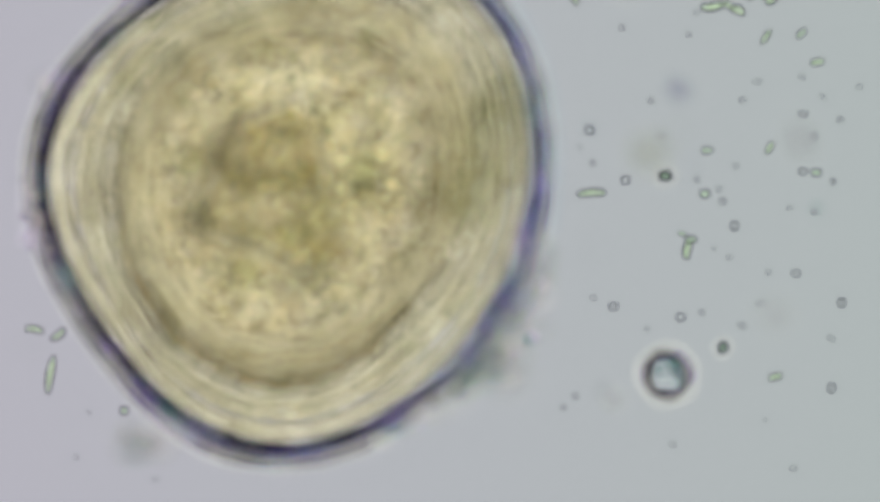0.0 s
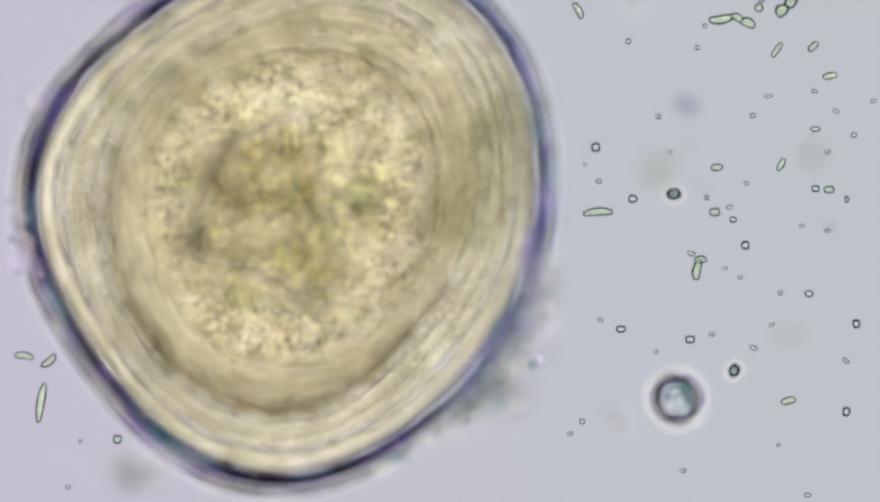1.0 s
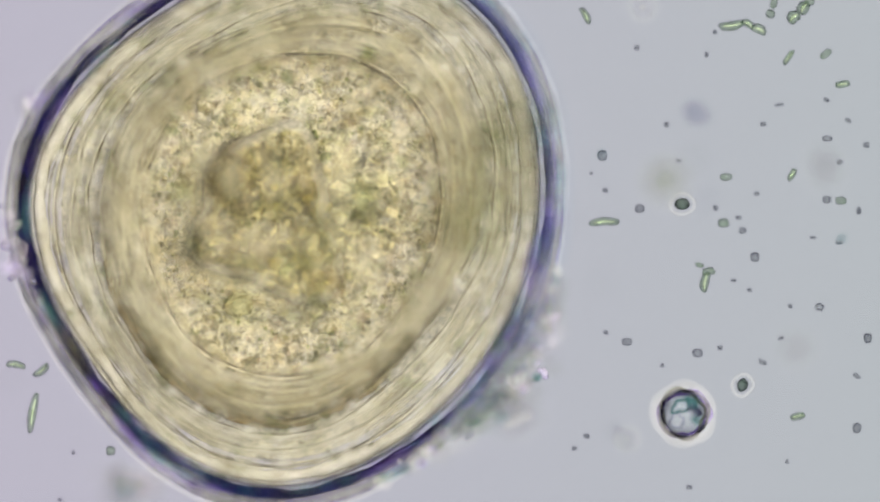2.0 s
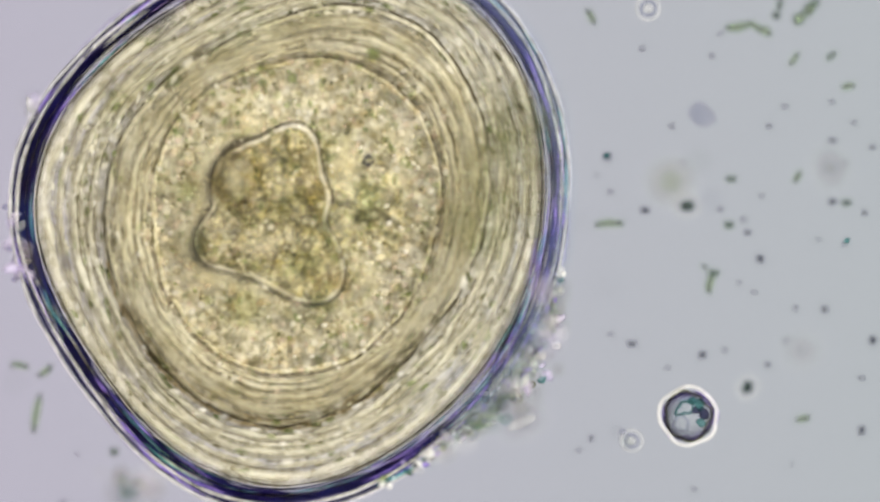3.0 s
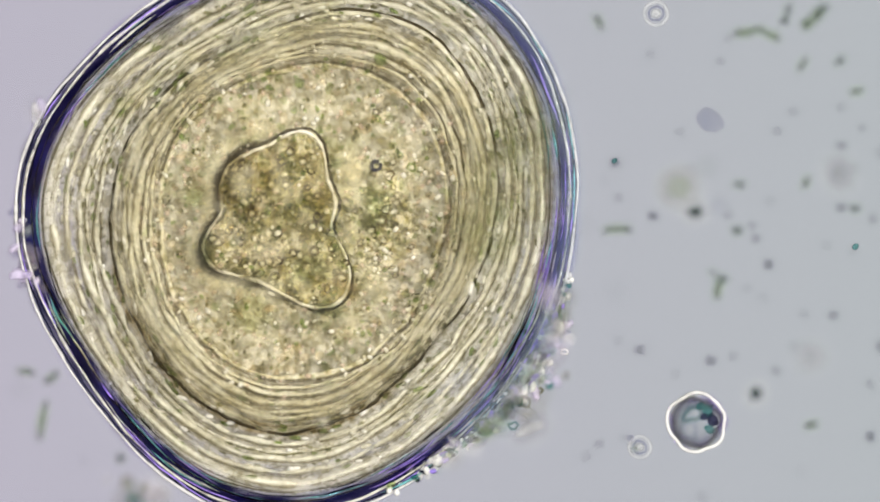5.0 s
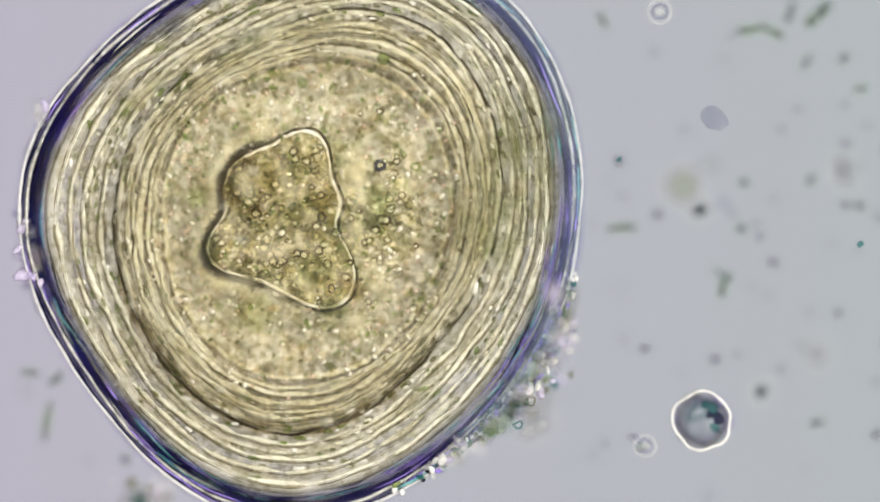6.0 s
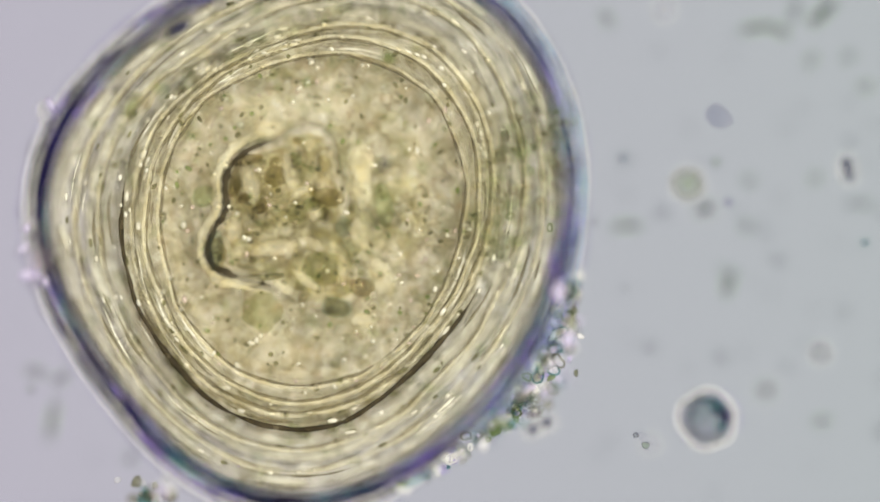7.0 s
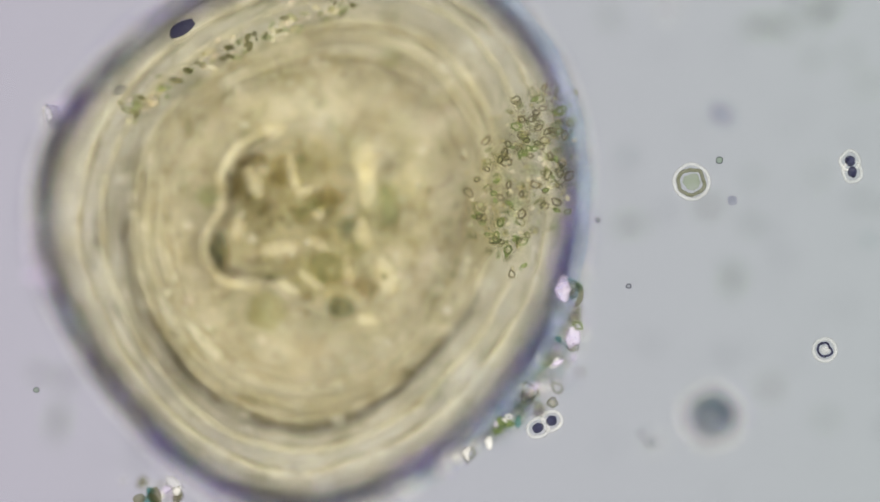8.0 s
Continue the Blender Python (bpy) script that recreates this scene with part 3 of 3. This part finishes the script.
            if all(math.hypot(u - x, v - y) > 0.85 * (q + k) for x, y, k in taken):
                taken.append((u, v, q))
        for i, (u, v, q) in enumerate(taken):
            part("bead", *lump(u, v, rnd.uniform(low, high), q, q * rnd.uniform(0.75, 1), q, rnd.uniform(0, 180), i, 0.3, 14, 9), DEW, cyst, "clear golden bead")
    part("core_keel", *tube(lambda a: wave(CORE, a) + 2, HEART, 0.05, 4.2, 3, arc=(1.2, 5.2), seed=9, wobble=3, uneven=0.6), UMBER, cyst, "thin brown lower outline of the core")

    # vesicles of the core and of the loose cluster beside it
    for spots in range(200):
        a, f = rnd.uniform(0, 6.28), math.sqrt(rnd.random()) * 0.92
        u, v = HEART[0] + wave(CORE, a) * f * math.cos(a), HEART[1] - wave(CORE, a) * f * math.sin(a)
        q, z = rnd.uniform(3.5, 8.5), rnd.uniform(0.145, 0.175)
        if spots >= 165:
            u, q, z = u + rnd.choice((0, 0, 60)), rnd.uniform(7, 12), rnd.uniform(0.03, 0.05)
        elif spots > 115:
            u, v = rnd.gauss(672, 32), rnd.gauss(385, 75)
        # dark ring and pale middle paint how a vesicle bends the lamp's light
        ves = part("vesicle", *loop(u, v, z, q, q * rnd.uniform(0.65, 1), rnd.uniform(1.2, 2.2), rnd.uniform(0, 180), spots, 16, 5, 0.3), rnd.choice((BROWN, OLIVE, OLIVE, GREEN, MOSS)), cyst, "small vesicle with a bright middle")
        part("vesicle_middle", *lump(u - 1, v + 1, z + 0.002, q * 0.72, q * 0.58, q * 0.45, 0, spots, 0.5, 8, 5), BRIGHT if spots >= 165 else rnd.choice((PALE, DEW, PALE, CREAM)), ves)
    part("vesicle", *loop(662, 287, 0.16, 8, 8, 3.5, 0, 1), INK, cyst, "round vesicle with a thick dark wall")

    # large droplets, which focus turns from bright to dark: honey ones with mossy gaps painted low down, dark ones in a
    # pale net near the top
    for u, v, q, w, turn, mat in ((342, 333, 20, 20, 0, BRIGHT), (517, 257, 15, 13, 0, HONEY), (529, 306, 16, 34, 0, HONEY), (456, 318, 22, 17, -40, HONEY), (407, 361, 16, 20, 0, HONEY), (391, 422, 26, 20, 20, HONEY),
                                  (437, 453, 24, 16, 0, HONEY), (554, 465, 22, 18, 0, BRIGHT), (582, 508, 36, 22, 10, HONEY), (671, 321, 42, 17, 12, BRIGHT), (671, 438, 30, 20, -35, BRIGHT), (437, 542, 25, 25, 0, BRIGHT),
                                  (566, 392, 14, 15, 0, HONEY), (376, 192, 14, 12, 0, BRIGHT), (327, 214, 18, 14, 0, BRIGHT), (478, 380, 18, 14, 50, HONEY), (600, 585, 22, 12, 10, BRIGHT)):
        part("droplet", *lump(u, v, 0.03, q, w, min(q, w) * 0.5, turn, u, 0.5, 16, 9), mat, cyst, "pale honey-coloured droplet")
    for u, v, q, w, turn in ((376, 287, 20, 24, 0), (370, 373, 17, 24, 0), (493, 306, 20, 28, 0), (462, 238, 24, 17, 0), (603, 263, 40, 20, 30), (591, 355, 22, 42, 10), (603, 410, 26, 22, 0), (671, 386, 32, 22, 0),
                             (431, 490, 46, 18, 0), (394, 478, 22, 16, 0), (493, 515, 22, 16, -30), (646, 472, 20, 34, 0), (511, 551, 20, 16, 0), (591, 540, 20, 20, 0), (425, 330, 14, 24, 0), (520, 430, 22, 14, 30)):
        part("gap", *lump(u, v, 0.045, q, w, min(q, w) * 0.4, turn, v, 0.6, 16, 9), GAP, cyst, "dark mossy gap")
    for u, v, q, w, turn, mat in ((416, 278, 30, 10, 12, SHADE), (398, 313, 11, 34, -14, SHADE), (360, 436, 13, 36, -6, DUSK), (362, 446, 16, 30, -6, SHADE), (468, 307, 20, 19, 0, SHADE), (559, 345, 30, 15, -8, SHADE), (504, 374, 17, 16, 0, MOSS),
                                  (588, 398, 16, 18, -20, DUSK), (603, 436, 14, 17, 0, MOSS), (550, 471, 34, 30, 0, MOSS), (620, 506, 22, 16, -10, SHADE), (515, 523, 10, 10, 0, SHADE), (574, 541, 27, 19, -10, DUSK), (574, 541, 22, 15, -10, SHADE),
                                  (442, 547, 36, 33, 0, MOSS), (445, 486, 38, 7, 5, DARK), (340, 342, 21, 18, 0, LEAF), (660, 360, 16, 40, 10, LEAF)):
        part("droplet", *lump(u, v, 0.285, q, w, min(q, w) * 0.5, turn, u, 0.25, 22, 12), mat, cyst, "dark olive droplet in the core")
    for u, v, q, w, turn, mat in ((492, 301, 10, 36, 10, VEIL), (422, 318, 15, 28, 20, VEIL), (536, 374, 12, 12, 0, VEIL), (620, 284, 22, 30, 0, VEIL), (622, 326, 16, 40, 0, VEIL), (615, 412, 14, 30, 20, VEIL), (655, 488, 18, 36, 20, VEIL),
                                  (620, 563, 20, 13, 0, VEIL), (405, 496, 36, 10, 4, VEIL), (393, 400, 14, 22, 0, VEIL), (468, 436, 40, 15, 0, VEIL), (457, 225, 24, 15, 0, VEIL), (480, 505, 20, 9, -30, VEIL), (520, 492, 30, 9, -40, VEIL),
                                  (510, 335, 20, 8, 30, VEIL), (585, 470, 9, 26, 10, VEIL), (535, 428, 20, 9, -30, VEIL)):
        part("strand", *lump(u, v, 0.30, q, w, min(q, w) * 0.5, turn, v, 0.35, 22, 12), mat, cyst, "cream strand between droplets")
    part("core_crest", *tube(lambda a: wave(CORE, a) + 20, HEART, 0.29, 9, 5, arc=(1.9, 4.3), seed=17, wobble=5, uneven=0.6), VEIL, cyst, "amber crest of the core")
    for u, v, z, q, mat in ((525, 140, 0.17, 10, GREEN), (670, 98, 0.17, 12, GREEN)):
        part("droplet", *lump(u, v, z, q, q * 0.85, q * 0.7, u, v, 0.35, 14, 9), mat, cyst, "greenish droplet")
    under(cyst)
    return cyst


build_cyst()


# ---- the small round cell ----
def build_small_cell():
    u, v = 1232, 744
    cell = thing("round_cell", u, v, 0.0, "small round cell with bright rim and dark blue clot", "cell")
    # the bright halo round the cell, built as a white ring
    part("rim", *loop(u, v, 0.145, 50, 50, 3.4, 0, 2, 40, 8, 0.10), WHITE, cell, "bright white rim")
    part("membrane", *loop(u, v, 0.07, 42, 43, 3.2, 0, 5, 40, 8, 0.18), DARK, cell, "dark olive membrane")
    part("body", *lump(u, v, 0.062, 45, 45, 50, 0, 3, 0.1, 32, 16), CELL, cell, "clear pale body")
    for k, (x, y, q, mat) in enumerate(((20, -20, 9, TEAL), (27, -4, 9, INK), (22, 12, 7, TEAL), (12, -10, 6, INK), (6, -28, 7, TEAL))):
        part("clot", *lump(u + x, v + y, 0.125, q, q * 1.15, q * 0.5, 30 * k, k, 0.5, 14, 8), mat, cell, "dark blue-green clot")
    # violet fringe of the cell's edge at low focus, painted as a ring
    part("inner_ring", *loop(u, v, 0.03, 44, 43, 3.2, 0, 11, 40, 6, 0.14), VIOLET, cell, "violet lower edge")
    part("strand", *loop(u - 8, v - 14, 0.075, 18, 10, 3, 30, 8, 20, 6, 0.3), TEAL, cell, "dark teal strand")
    part("strand", *loop(u - 14, v + 14, 0.07, 16, 13, 2, 80, 9, 20, 6, 0.3), DUST, cell, "grey strand")
    under(cell)


build_small_cell()


# ---- bacteria on the slide ----
def rod(u, v, length, wide, turn, mat, label, bend=0.0, z=None, name="bacterium"):
    h = wide * 0.45
    germ = tagged(part(name, *lump(u, v, h / 1000 + 0.001 if z is None else z, length / 2, wide / 2, h, turn, u, 0.2, 16, 10, bend, 0.7), mat), label, "bacterium", "bacteria in the water")
    if z is None and length > 25 and mat is ROD:
        # the bright middle a rod shows at low focus, painted as a green lump
        part("pale_glint", *lump(u, v, h / 500 + 0.001, length * 0.33, wide * 0.15, h * 0.3, turn, u, 0.6, 14, 8, bend, 0.7), SPRING, germ, "pale green ridge")
        under(germ)
    return germ


def haloed(u, v, long, wide, turn, z=None):
    """A dark, dense bacterium; its bright optical halo is built as a pale ring."""
    h = wide * 0.45 / 1000 + 0.001 if z is None else z
    germ = thing("bacterium", u, v, max(0, h - wide / 2000), "dense dark bacterium in a bright halo built as a ring", "bacterium", "bacteria in the water")
    part("halo", *loop(u, v, h, long * 0.5 + 8, wide * 0.5 + 8, 3.5, turn, u), MIST if z is None else HALO, germ, "clear bright halo")
    part("germ_body", *lump(u, v, h, long / 2, wide / 2, wide * 0.4, turn, u, 0.25, 16, 10), GERM if z is None else INK, germ, "dense dark body")
    under(germ)


LYING = "dark rod-shaped bacterium lying on the slide"
DIM = "faint grey bacterium lying on the slide"
for u, v, long, wide, turn, bend in ((1090, 401, 56, 15, 3, 0.15), (1319, 50, 46, 17, 8, -0.15), (1348, 48, 26, 14, -30, 0.2), (1368, 58, 30, 17, -25, 0.2), (1388, 30, 16, 16, 40, 0), (1395, 10, 22, 13, 70, 0),
                                     (1430, 36, 26, 22, 40, 0.2), (1447, 20, 26, 22, 60, 0.1), (1458, 8, 20, 16, 10, 0), (1058, 32, 34, 13, -60, 0.15), (1276, 490, 24, 15, 10, 0.2), (1270, 508, 36, 16, 80, 0.15), (1260, 478, 16, 9, -20, 0),
                                     (68, 738, 74, 16, 80, 0.05), (38, 652, 36, 14, -10, 0.2), (84, 662, 34, 15, 40, -0.2), (207, 806, 17, 17, 0, 0)):
    rod(u, v, long, wide, turn, ROD, LYING, bend)
for u, v, long, wide, turn in ((1487, 102, 24, 13, 40), (1517, 156, 28, 13, 10), (1489, 253, 18, 10, 0), (1426, 317, 26, 12, 60), (1308, 321, 22, 14, 0), (1087, 282, 17, 18, 0), (1092, 344, 10, 9, 0),
                               (1303, 403, 20, 16, 0), (1130, 615, 18, 14, 0), (1434, 749, 28, 14, 15), (1540, 770, 15, 18, 0), (1513, 364, 20, 15, 0), (1488, 362, 15, 13, 0), (1420, 108, 32, 11, 55),
                               (1359, 464, 16, 16, 0), (1256, 635, 18, 15, 0), (1474, 554, 16, 13, 0), (1154, 377, 17, 15, 0), (1337, 417, 13, 11, 0), (1560, 610, 15, 17, 0)):
    rod(u, v, long, wide, turn, ROD if long > 19 else FAINT, LYING if long > 19 else DIM)
for u, v, long, wide, turn in ((1404, 192, 22, 9, 5), (1488, 184, 15, 10, -20), (1375, 227, 15, 12, 0), (1527, 221, 17, 9, -30), (1596, 203, 13, 11, 0), (1559, 265, 15, 13, 0), (1511, 295, 15, 10, 20), (1545, 382, 11, 17, 0),
                               (1362, 351, 13, 11, 0), (1223, 292, 11, 9, 0), (1067, 314, 9, 8, 0), (1149, 89, 13, 13, 0), (1274, 102, 11, 13, 0), (1202, 227, 13, 13, 0), (1289, 62, 11, 11, 0), (1289, 376, 11, 13, 0), (1330, 394, 15, 11, 0),
                               (1463, 430, 15, 9, 0), (1509, 439, 15, 9, 0), (1321, 506, 13, 9, 0), (1349, 523, 11, 11, 0), (1422, 552, 11, 11, 0), (1092, 598, 13, 11, 0), (1296, 626, 13, 11, 0), (1193, 657, 11, 10, 0), (1405, 610, 15, 9, 10),
                               (1372, 652, 22, 11, -30), (1540, 677, 19, 11, -40), (1057, 783, 15, 13, 0), (1035, 805, 13, 11, 0), (1240, 875, 15, 11, 0), (1415, 830, 9, 9, 0), (1468, 922, 17, 11, 0), (140, 809, 9, 9, 0), (116, 893, 12, 10, 0), (265, 935, 14, 9, 0)):
    rod(u, v, long * 0.75, wide * 0.75, turn, FAINT, DIM)
haloed(1229, 369, 27, 22, 10)
haloed(1336, 693, 24, 20, 70)

# ---- bodies higher in the water ----
def ring_cell(u, v, z, q, label, core=None, wall=None):
    cell = thing("floating_cell", u, v, z, label, "cell", "round cells in the water")
    # the bright halo of bent light round the cell, built as a pale ring
    part("halo", *loop(u, v, z, q + 8, q + 8, 3.6, 0, u, 30, 6, 0.05), MIST if wall is DUST else HALO, cell, "clear bright halo")
    part("cell_wall", *loop(u, v, z, q, q * 0.95, max(2.2, q * 0.15), 0, v, 30, 8, 0.15), wall or DARK, cell, "dark green wall")
    part("middle", *lump(u, v, z, q * 0.7, q * 0.62, q * 0.5, 0, u, 0.3, 18, 10), core or LEAF, cell, "bright middle")
    under(cell)


ring_cell(1200, 326, 0.39, 23, "round clear cell with a dark green wall floating in water")
ring_cell(1433, 628, 0.385, 12, "small round cell with a thick dark wall floating in water", HALO, INK)
ring_cell(1130, 788, 0.14, 11, "tiny clear round cell with a grey wall floating in water", HALO, DUST)
ring_cell(1160, 17, 0.14, 13, "faint clear round cell with a grey wall floating in water", HALO, DUST)
haloed(1482, 292, 18, 18, 0, 0.39)
haloed(1486, 312, 16, 20, 0, 0.39)
haloed(921, 760, 22, 17, 30, 0.385)
haloed(946, 748, 20, 18, 60, 0.385)
rod(1114, 772, 13, 12, 0, DUST, "tiny grey droplet floating in water", z=0.14)
rod(1514, 432, 13, 10, 40, TEAL, "tiny teal speck floating in water", z=0.15)
rod(1086, 279, 11, 8, 40, TEAL, "tiny teal speck floating in water", z=0.15)
rod(1121, 790, 14, 12, 0, ROD, "tiny dark droplet floating in water", z=0.25)
rod(1104, 772, 10, 9, 0, FAINT, "tiny dark droplet floating in water", z=0.25)
rod(1250, 288, 13, 13, 0, ROD, "tiny dark droplet floating in water", z=0.385)
rod(1272, 360, 16, 18, 0, DUST, "tiny grey droplet floating in water", z=0.37)
rod(1032, 392, 9, 9, 0, FAINT, "tiny grey droplet floating in water", z=0.385)
rod(1086, 510, 10, 9, 0, FAINT, "tiny grey droplet floating in water", z=0.385)
rod(30, 682, 11, 10, 0, ROD, "tiny dark droplet floating in water", z=0.385)
# dust of the eyepiece, put at a height in the water instead
tagged(part("speck", *lump(1256, 207, 0.19, 26, 20, 8, -35, 3, 0.2, 20, 10), DUST), "soft grey oval speck of eyepiece dust, set in the water", "dust")


# ---- debris on the cyst ----
def build_debris():
    rnd = random.Random(9)
    clump = thing("debris_clump", 930, 650, 0.0, "ragged pale and violet debris stuck to the cyst wall", "debris")
    for i in range(190):
        a = rnd.choice((rnd.uniform(-1.15, -0.25), rnd.gauss(-0.62, 0.16)))
        d = rnd.uniform(-14, 14) + 62 * rnd.random() ** 1.6 * math.exp(-((a + 0.6) / 0.26) ** 2)
        r = layer(2)(a) + d
        q, z = rnd.uniform(2.5, 8.5), rnd.uniform(0.03, 0.37)
        mat = rnd.choice((WHITE, WHITE, HALO, LILAC, LILAC, LILAC, TEAL, DARK, DUST, GREEN, WHITE))
        if i % 4 == 0:
            part("shred", *loop(CENTRE[0] + r * math.cos(a), CENTRE[1] - r * math.sin(a), z, q * 1.4, q, 2.2, rnd.uniform(0, 180), i, 14, 5, 0.4), rnd.choice((DARK, TEAL, GREEN, WHITE)), clump)
            continue
        part("shred", *lump(CENTRE[0] + r * math.cos(a), CENTRE[1] - r * math.sin(a), z, q * rnd.uniform(1, 2.4), q, q * 0.8, rnd.uniform(0, 180), i, 0.6, 10, 6, rnd.uniform(-0.5, 0.5)), mat, clump)
    for i in range(90):
        a = rnd.uniform(-1.25, -0.2)
        r = layer(2)(a) + rnd.uniform(-10, 10) + 26 * rnd.random() * math.exp(-((a + 0.55) / 0.3) ** 2)
        q = rnd.uniform(2.2, 6.5)
        part("shred", *lump(CENTRE[0] + r * math.cos(a), CENTRE[1] - r * math.sin(a), rnd.uniform(0.12, 0.18), q * rnd.uniform(1, 2), q, q * 0.8, rnd.uniform(0, 180), i, 0.6, 10, 6), rnd.choice((BRIGHT, WHITE, WHITE, INK, TEAL, VIOLET, GREEN)), clump)
    for i in range(110):
        a = rnd.choice((rnd.uniform(-1.15, -0.3), rnd.gauss(-0.6, 0.15)))
        r = layer(2)(a) + rnd.uniform(-8, 10) + 30 * rnd.random() ** 2 * math.exp(-((a + 0.6) / 0.25) ** 2)
        q = rnd.uniform(2.2, 5.5)
        part("shred", *lump(CENTRE[0] + r * math.cos(a), CENTRE[1] - r * math.sin(a), rnd.uniform(0.13, 0.165), q * rnd.uniform(1, 2.6), q, q * 0.7, math.degrees(a) + 90 + rnd.uniform(-50, 50), i, 0.6, 9, 6), rnd.choice((BRIGHT, BRIGHT, WHITE, IRIS, IRIS, TEAL, GREEN, INK)), clump)
    for k, (u, v, z, q) in enumerate(((982, 512, 0.36, 17), (966, 548, 0.31, 12), (990, 566, 0.34, 10), (972, 590, 0.27, 14), (984, 616, 0.35, 9), (950, 640, 0.30, 12), (930, 668, 0.25, 10),
                                      (905, 700, 0.36, 16), (925, 728, 0.33, 12), (890, 722, 0.28, 11), (948, 716, 0.37, 8), (915, 690, 0.24, 8), (872, 752, 0.31, 9), (958, 604, 0.22, 9))):
        part("bubble", *loop(u, v, z, q, q * 0.85, 1.8, 37 * k, k, 20, 5, 0.35), TEAL if k % 3 == 0 else DARK, clump, "thin dark-walled bubble")
        part("bubble_middle", *lump(u, v, z, q * 0.8, q * 0.68, q * 0.4, 37 * k, k, 0.3, 14, 8), DEW, clump, "clear bubble")
    part("flake", *tube(lambda b: 26, (975, 522), 0.375, 5, 4, arc=(-1.0, 0.9), seed=3), DARK, clump, "curved dark flake")
    part("flake", *lump(970, 515, 0.37, 13, 19, 5, 0, 2, 0.9), LILAC, clump, "clear pale flake")
    part("flake", *lump(985, 600, 0.37, 15, 18, 5, 0, 4, 0.8), LILAC, clump, "pale lilac flake")
    part("flake", *lump(935, 755, 0.10, 30, 9, 5, 25, 5, 0.4), HALO, clump, "clear pale flake")
    under(clump)

    left = thing("debris_clump", 30, 430, 0.0, "small violet debris stuck to the cyst wall", "debris")
    for i in range(26):
        a = rnd.gauss(3.28, 0.10)
        r = layer(2)(a) + rnd.uniform(-14, 16)
        q = rnd.uniform(4, 10)
        part("shred", *lump(CENTRE[0] + r * math.cos(a), CENTRE[1] - r * math.sin(a), rnd.uniform(0.02, 0.2), q * rnd.uniform(1, 2), q, q * 0.8, rnd.uniform(0, 180), i, 0.6, 10, 6), rnd.choice((LILAC, LILAC, DUST, LILAC, WHITE)), left)
    under(left)
    tip = thing("debris_clump", 60, 195, 0.0, "small white flake on the cyst wall", "debris")
    for i, (u, v, z, q, mat) in enumerate(((62, 190, 0.10, 10, WHITE), (57, 205, 0.16, 8, HALO), (68, 178, 0.2, 7, LILAC), (68, 196, 0.37, 15, DUST), (56, 190, 0.36, 9, WHITE))):
        part("shred", *lump(u, v, z, q, q * 1.7, q * 0.7, 20, i, 0.5), mat, tip)
    under(tip)
    foot = thing("debris_clump", 250, 865, 0.0, "pale and green debris beside the cyst wall", "debris")
    for i in range(22):
        q = rnd.uniform(4, 11)
        part("shred", *lump(rnd.gauss(240, 30), rnd.gauss(868, 14), rnd.uniform(0.25, 0.40), q * rnd.uniform(1, 1.8), q, q * 0.8, rnd.uniform(0, 180), i, 0.6, 10, 6), rnd.choice((WHITE, HALO, TEAL, DARK, LILAC)), foot)
    under(foot)


def build_colony():
    """Bacteria and grains lying on top of the cyst."""
    rnd = random.Random(21)
    colony = thing("bacteria_colony", 905, 300, 0.36, "patch of small green bacteria on top of the cyst", "bacteria")
    for i in range(330):
        while True:
            u, v = rnd.uniform(795, 1000), rnd.uniform(150, 490)
            lean = 905 + (310 - v) * 0.22
            if abs(u - lean) / 105 + (abs(v - 300) / 200) ** 2 < rnd.uniform(0.5, 1.05):
                break
        q, z, turn = rnd.uniform(3, 6.2), 0.375 + (rnd.uniform(-0.11, 0.0) if i % 4 == 3 else rnd.uniform(-0.012, 0.02)), rnd.choice((0, 20, 150, 90)) + rnd.uniform(-25, 25)
        if i % 3 == 0:
            part("germ", *loop(u, v, z, q * 1.5, q, 2.0, turn, i, 16, 5, 0.3), rnd.choice((DARK, OLIVE, GREEN, MOSS, OLIVE)), colony)
        elif i % 3 == 1:
            part("germ", *lump(u, v, z, q * 1.3, q * 0.65, q * 0.5, turn, i, 0.4, 10, 6, rnd.uniform(-0.4, 0.4)), rnd.choice((DEW, LEAF, MOSS, GREEN, LEAF)), colony)
        else:
            part("germ", *lump(u, v, z, q * 1.1, q * 0.7, q * 0.5, turn, i, 0.4, 10, 6), rnd.choice((VEIL, BLUSH, DEW, DEW)), colony)
    under(colony)
    streak = thing("bacteria_colony", 390, 100, 0.36, "line of small green grains on top of the cyst", "bacteria")
    for i in range(110):
        f = rnd.random()
        u, v = 195 + 410 * f + rnd.gauss(0, 10), 196 - 200 * f - 26 * math.sin(f * 3.14) + rnd.gauss(0, 11)
        q = rnd.uniform(3, 6.5)
        part("germ", *lump(u, v, 0.375 + rnd.uniform(-0.03, 0.015), q * rnd.uniform(1, 2.4), q, q * 0.7, 26 + rnd.uniform(-50, 50), i, 0.4, 8, 5), rnd.choice((DARK, LEAF, MOSS, VEIL, BLUSH)), streak)
    under(streak)
    tagged(part("grain", *lump(298, 42, 0.385, 26, 12, 9, 32, 5, 0.3, 14, 8), INK), "dark navy grain on top of the cyst", "grain")
    tagged(part("grain", *lump(185, 150, 0.37, 14, 8, 7, 20, 6, 0.3, 14, 8), DUST), "small grey grain on top of the cyst", "grain")


build_debris()
build_colony()


# ---- moving things ----
def motions():
    walk(focus, [(t, pose(0, 0, z)) for t, z in FOCUS])


motions()
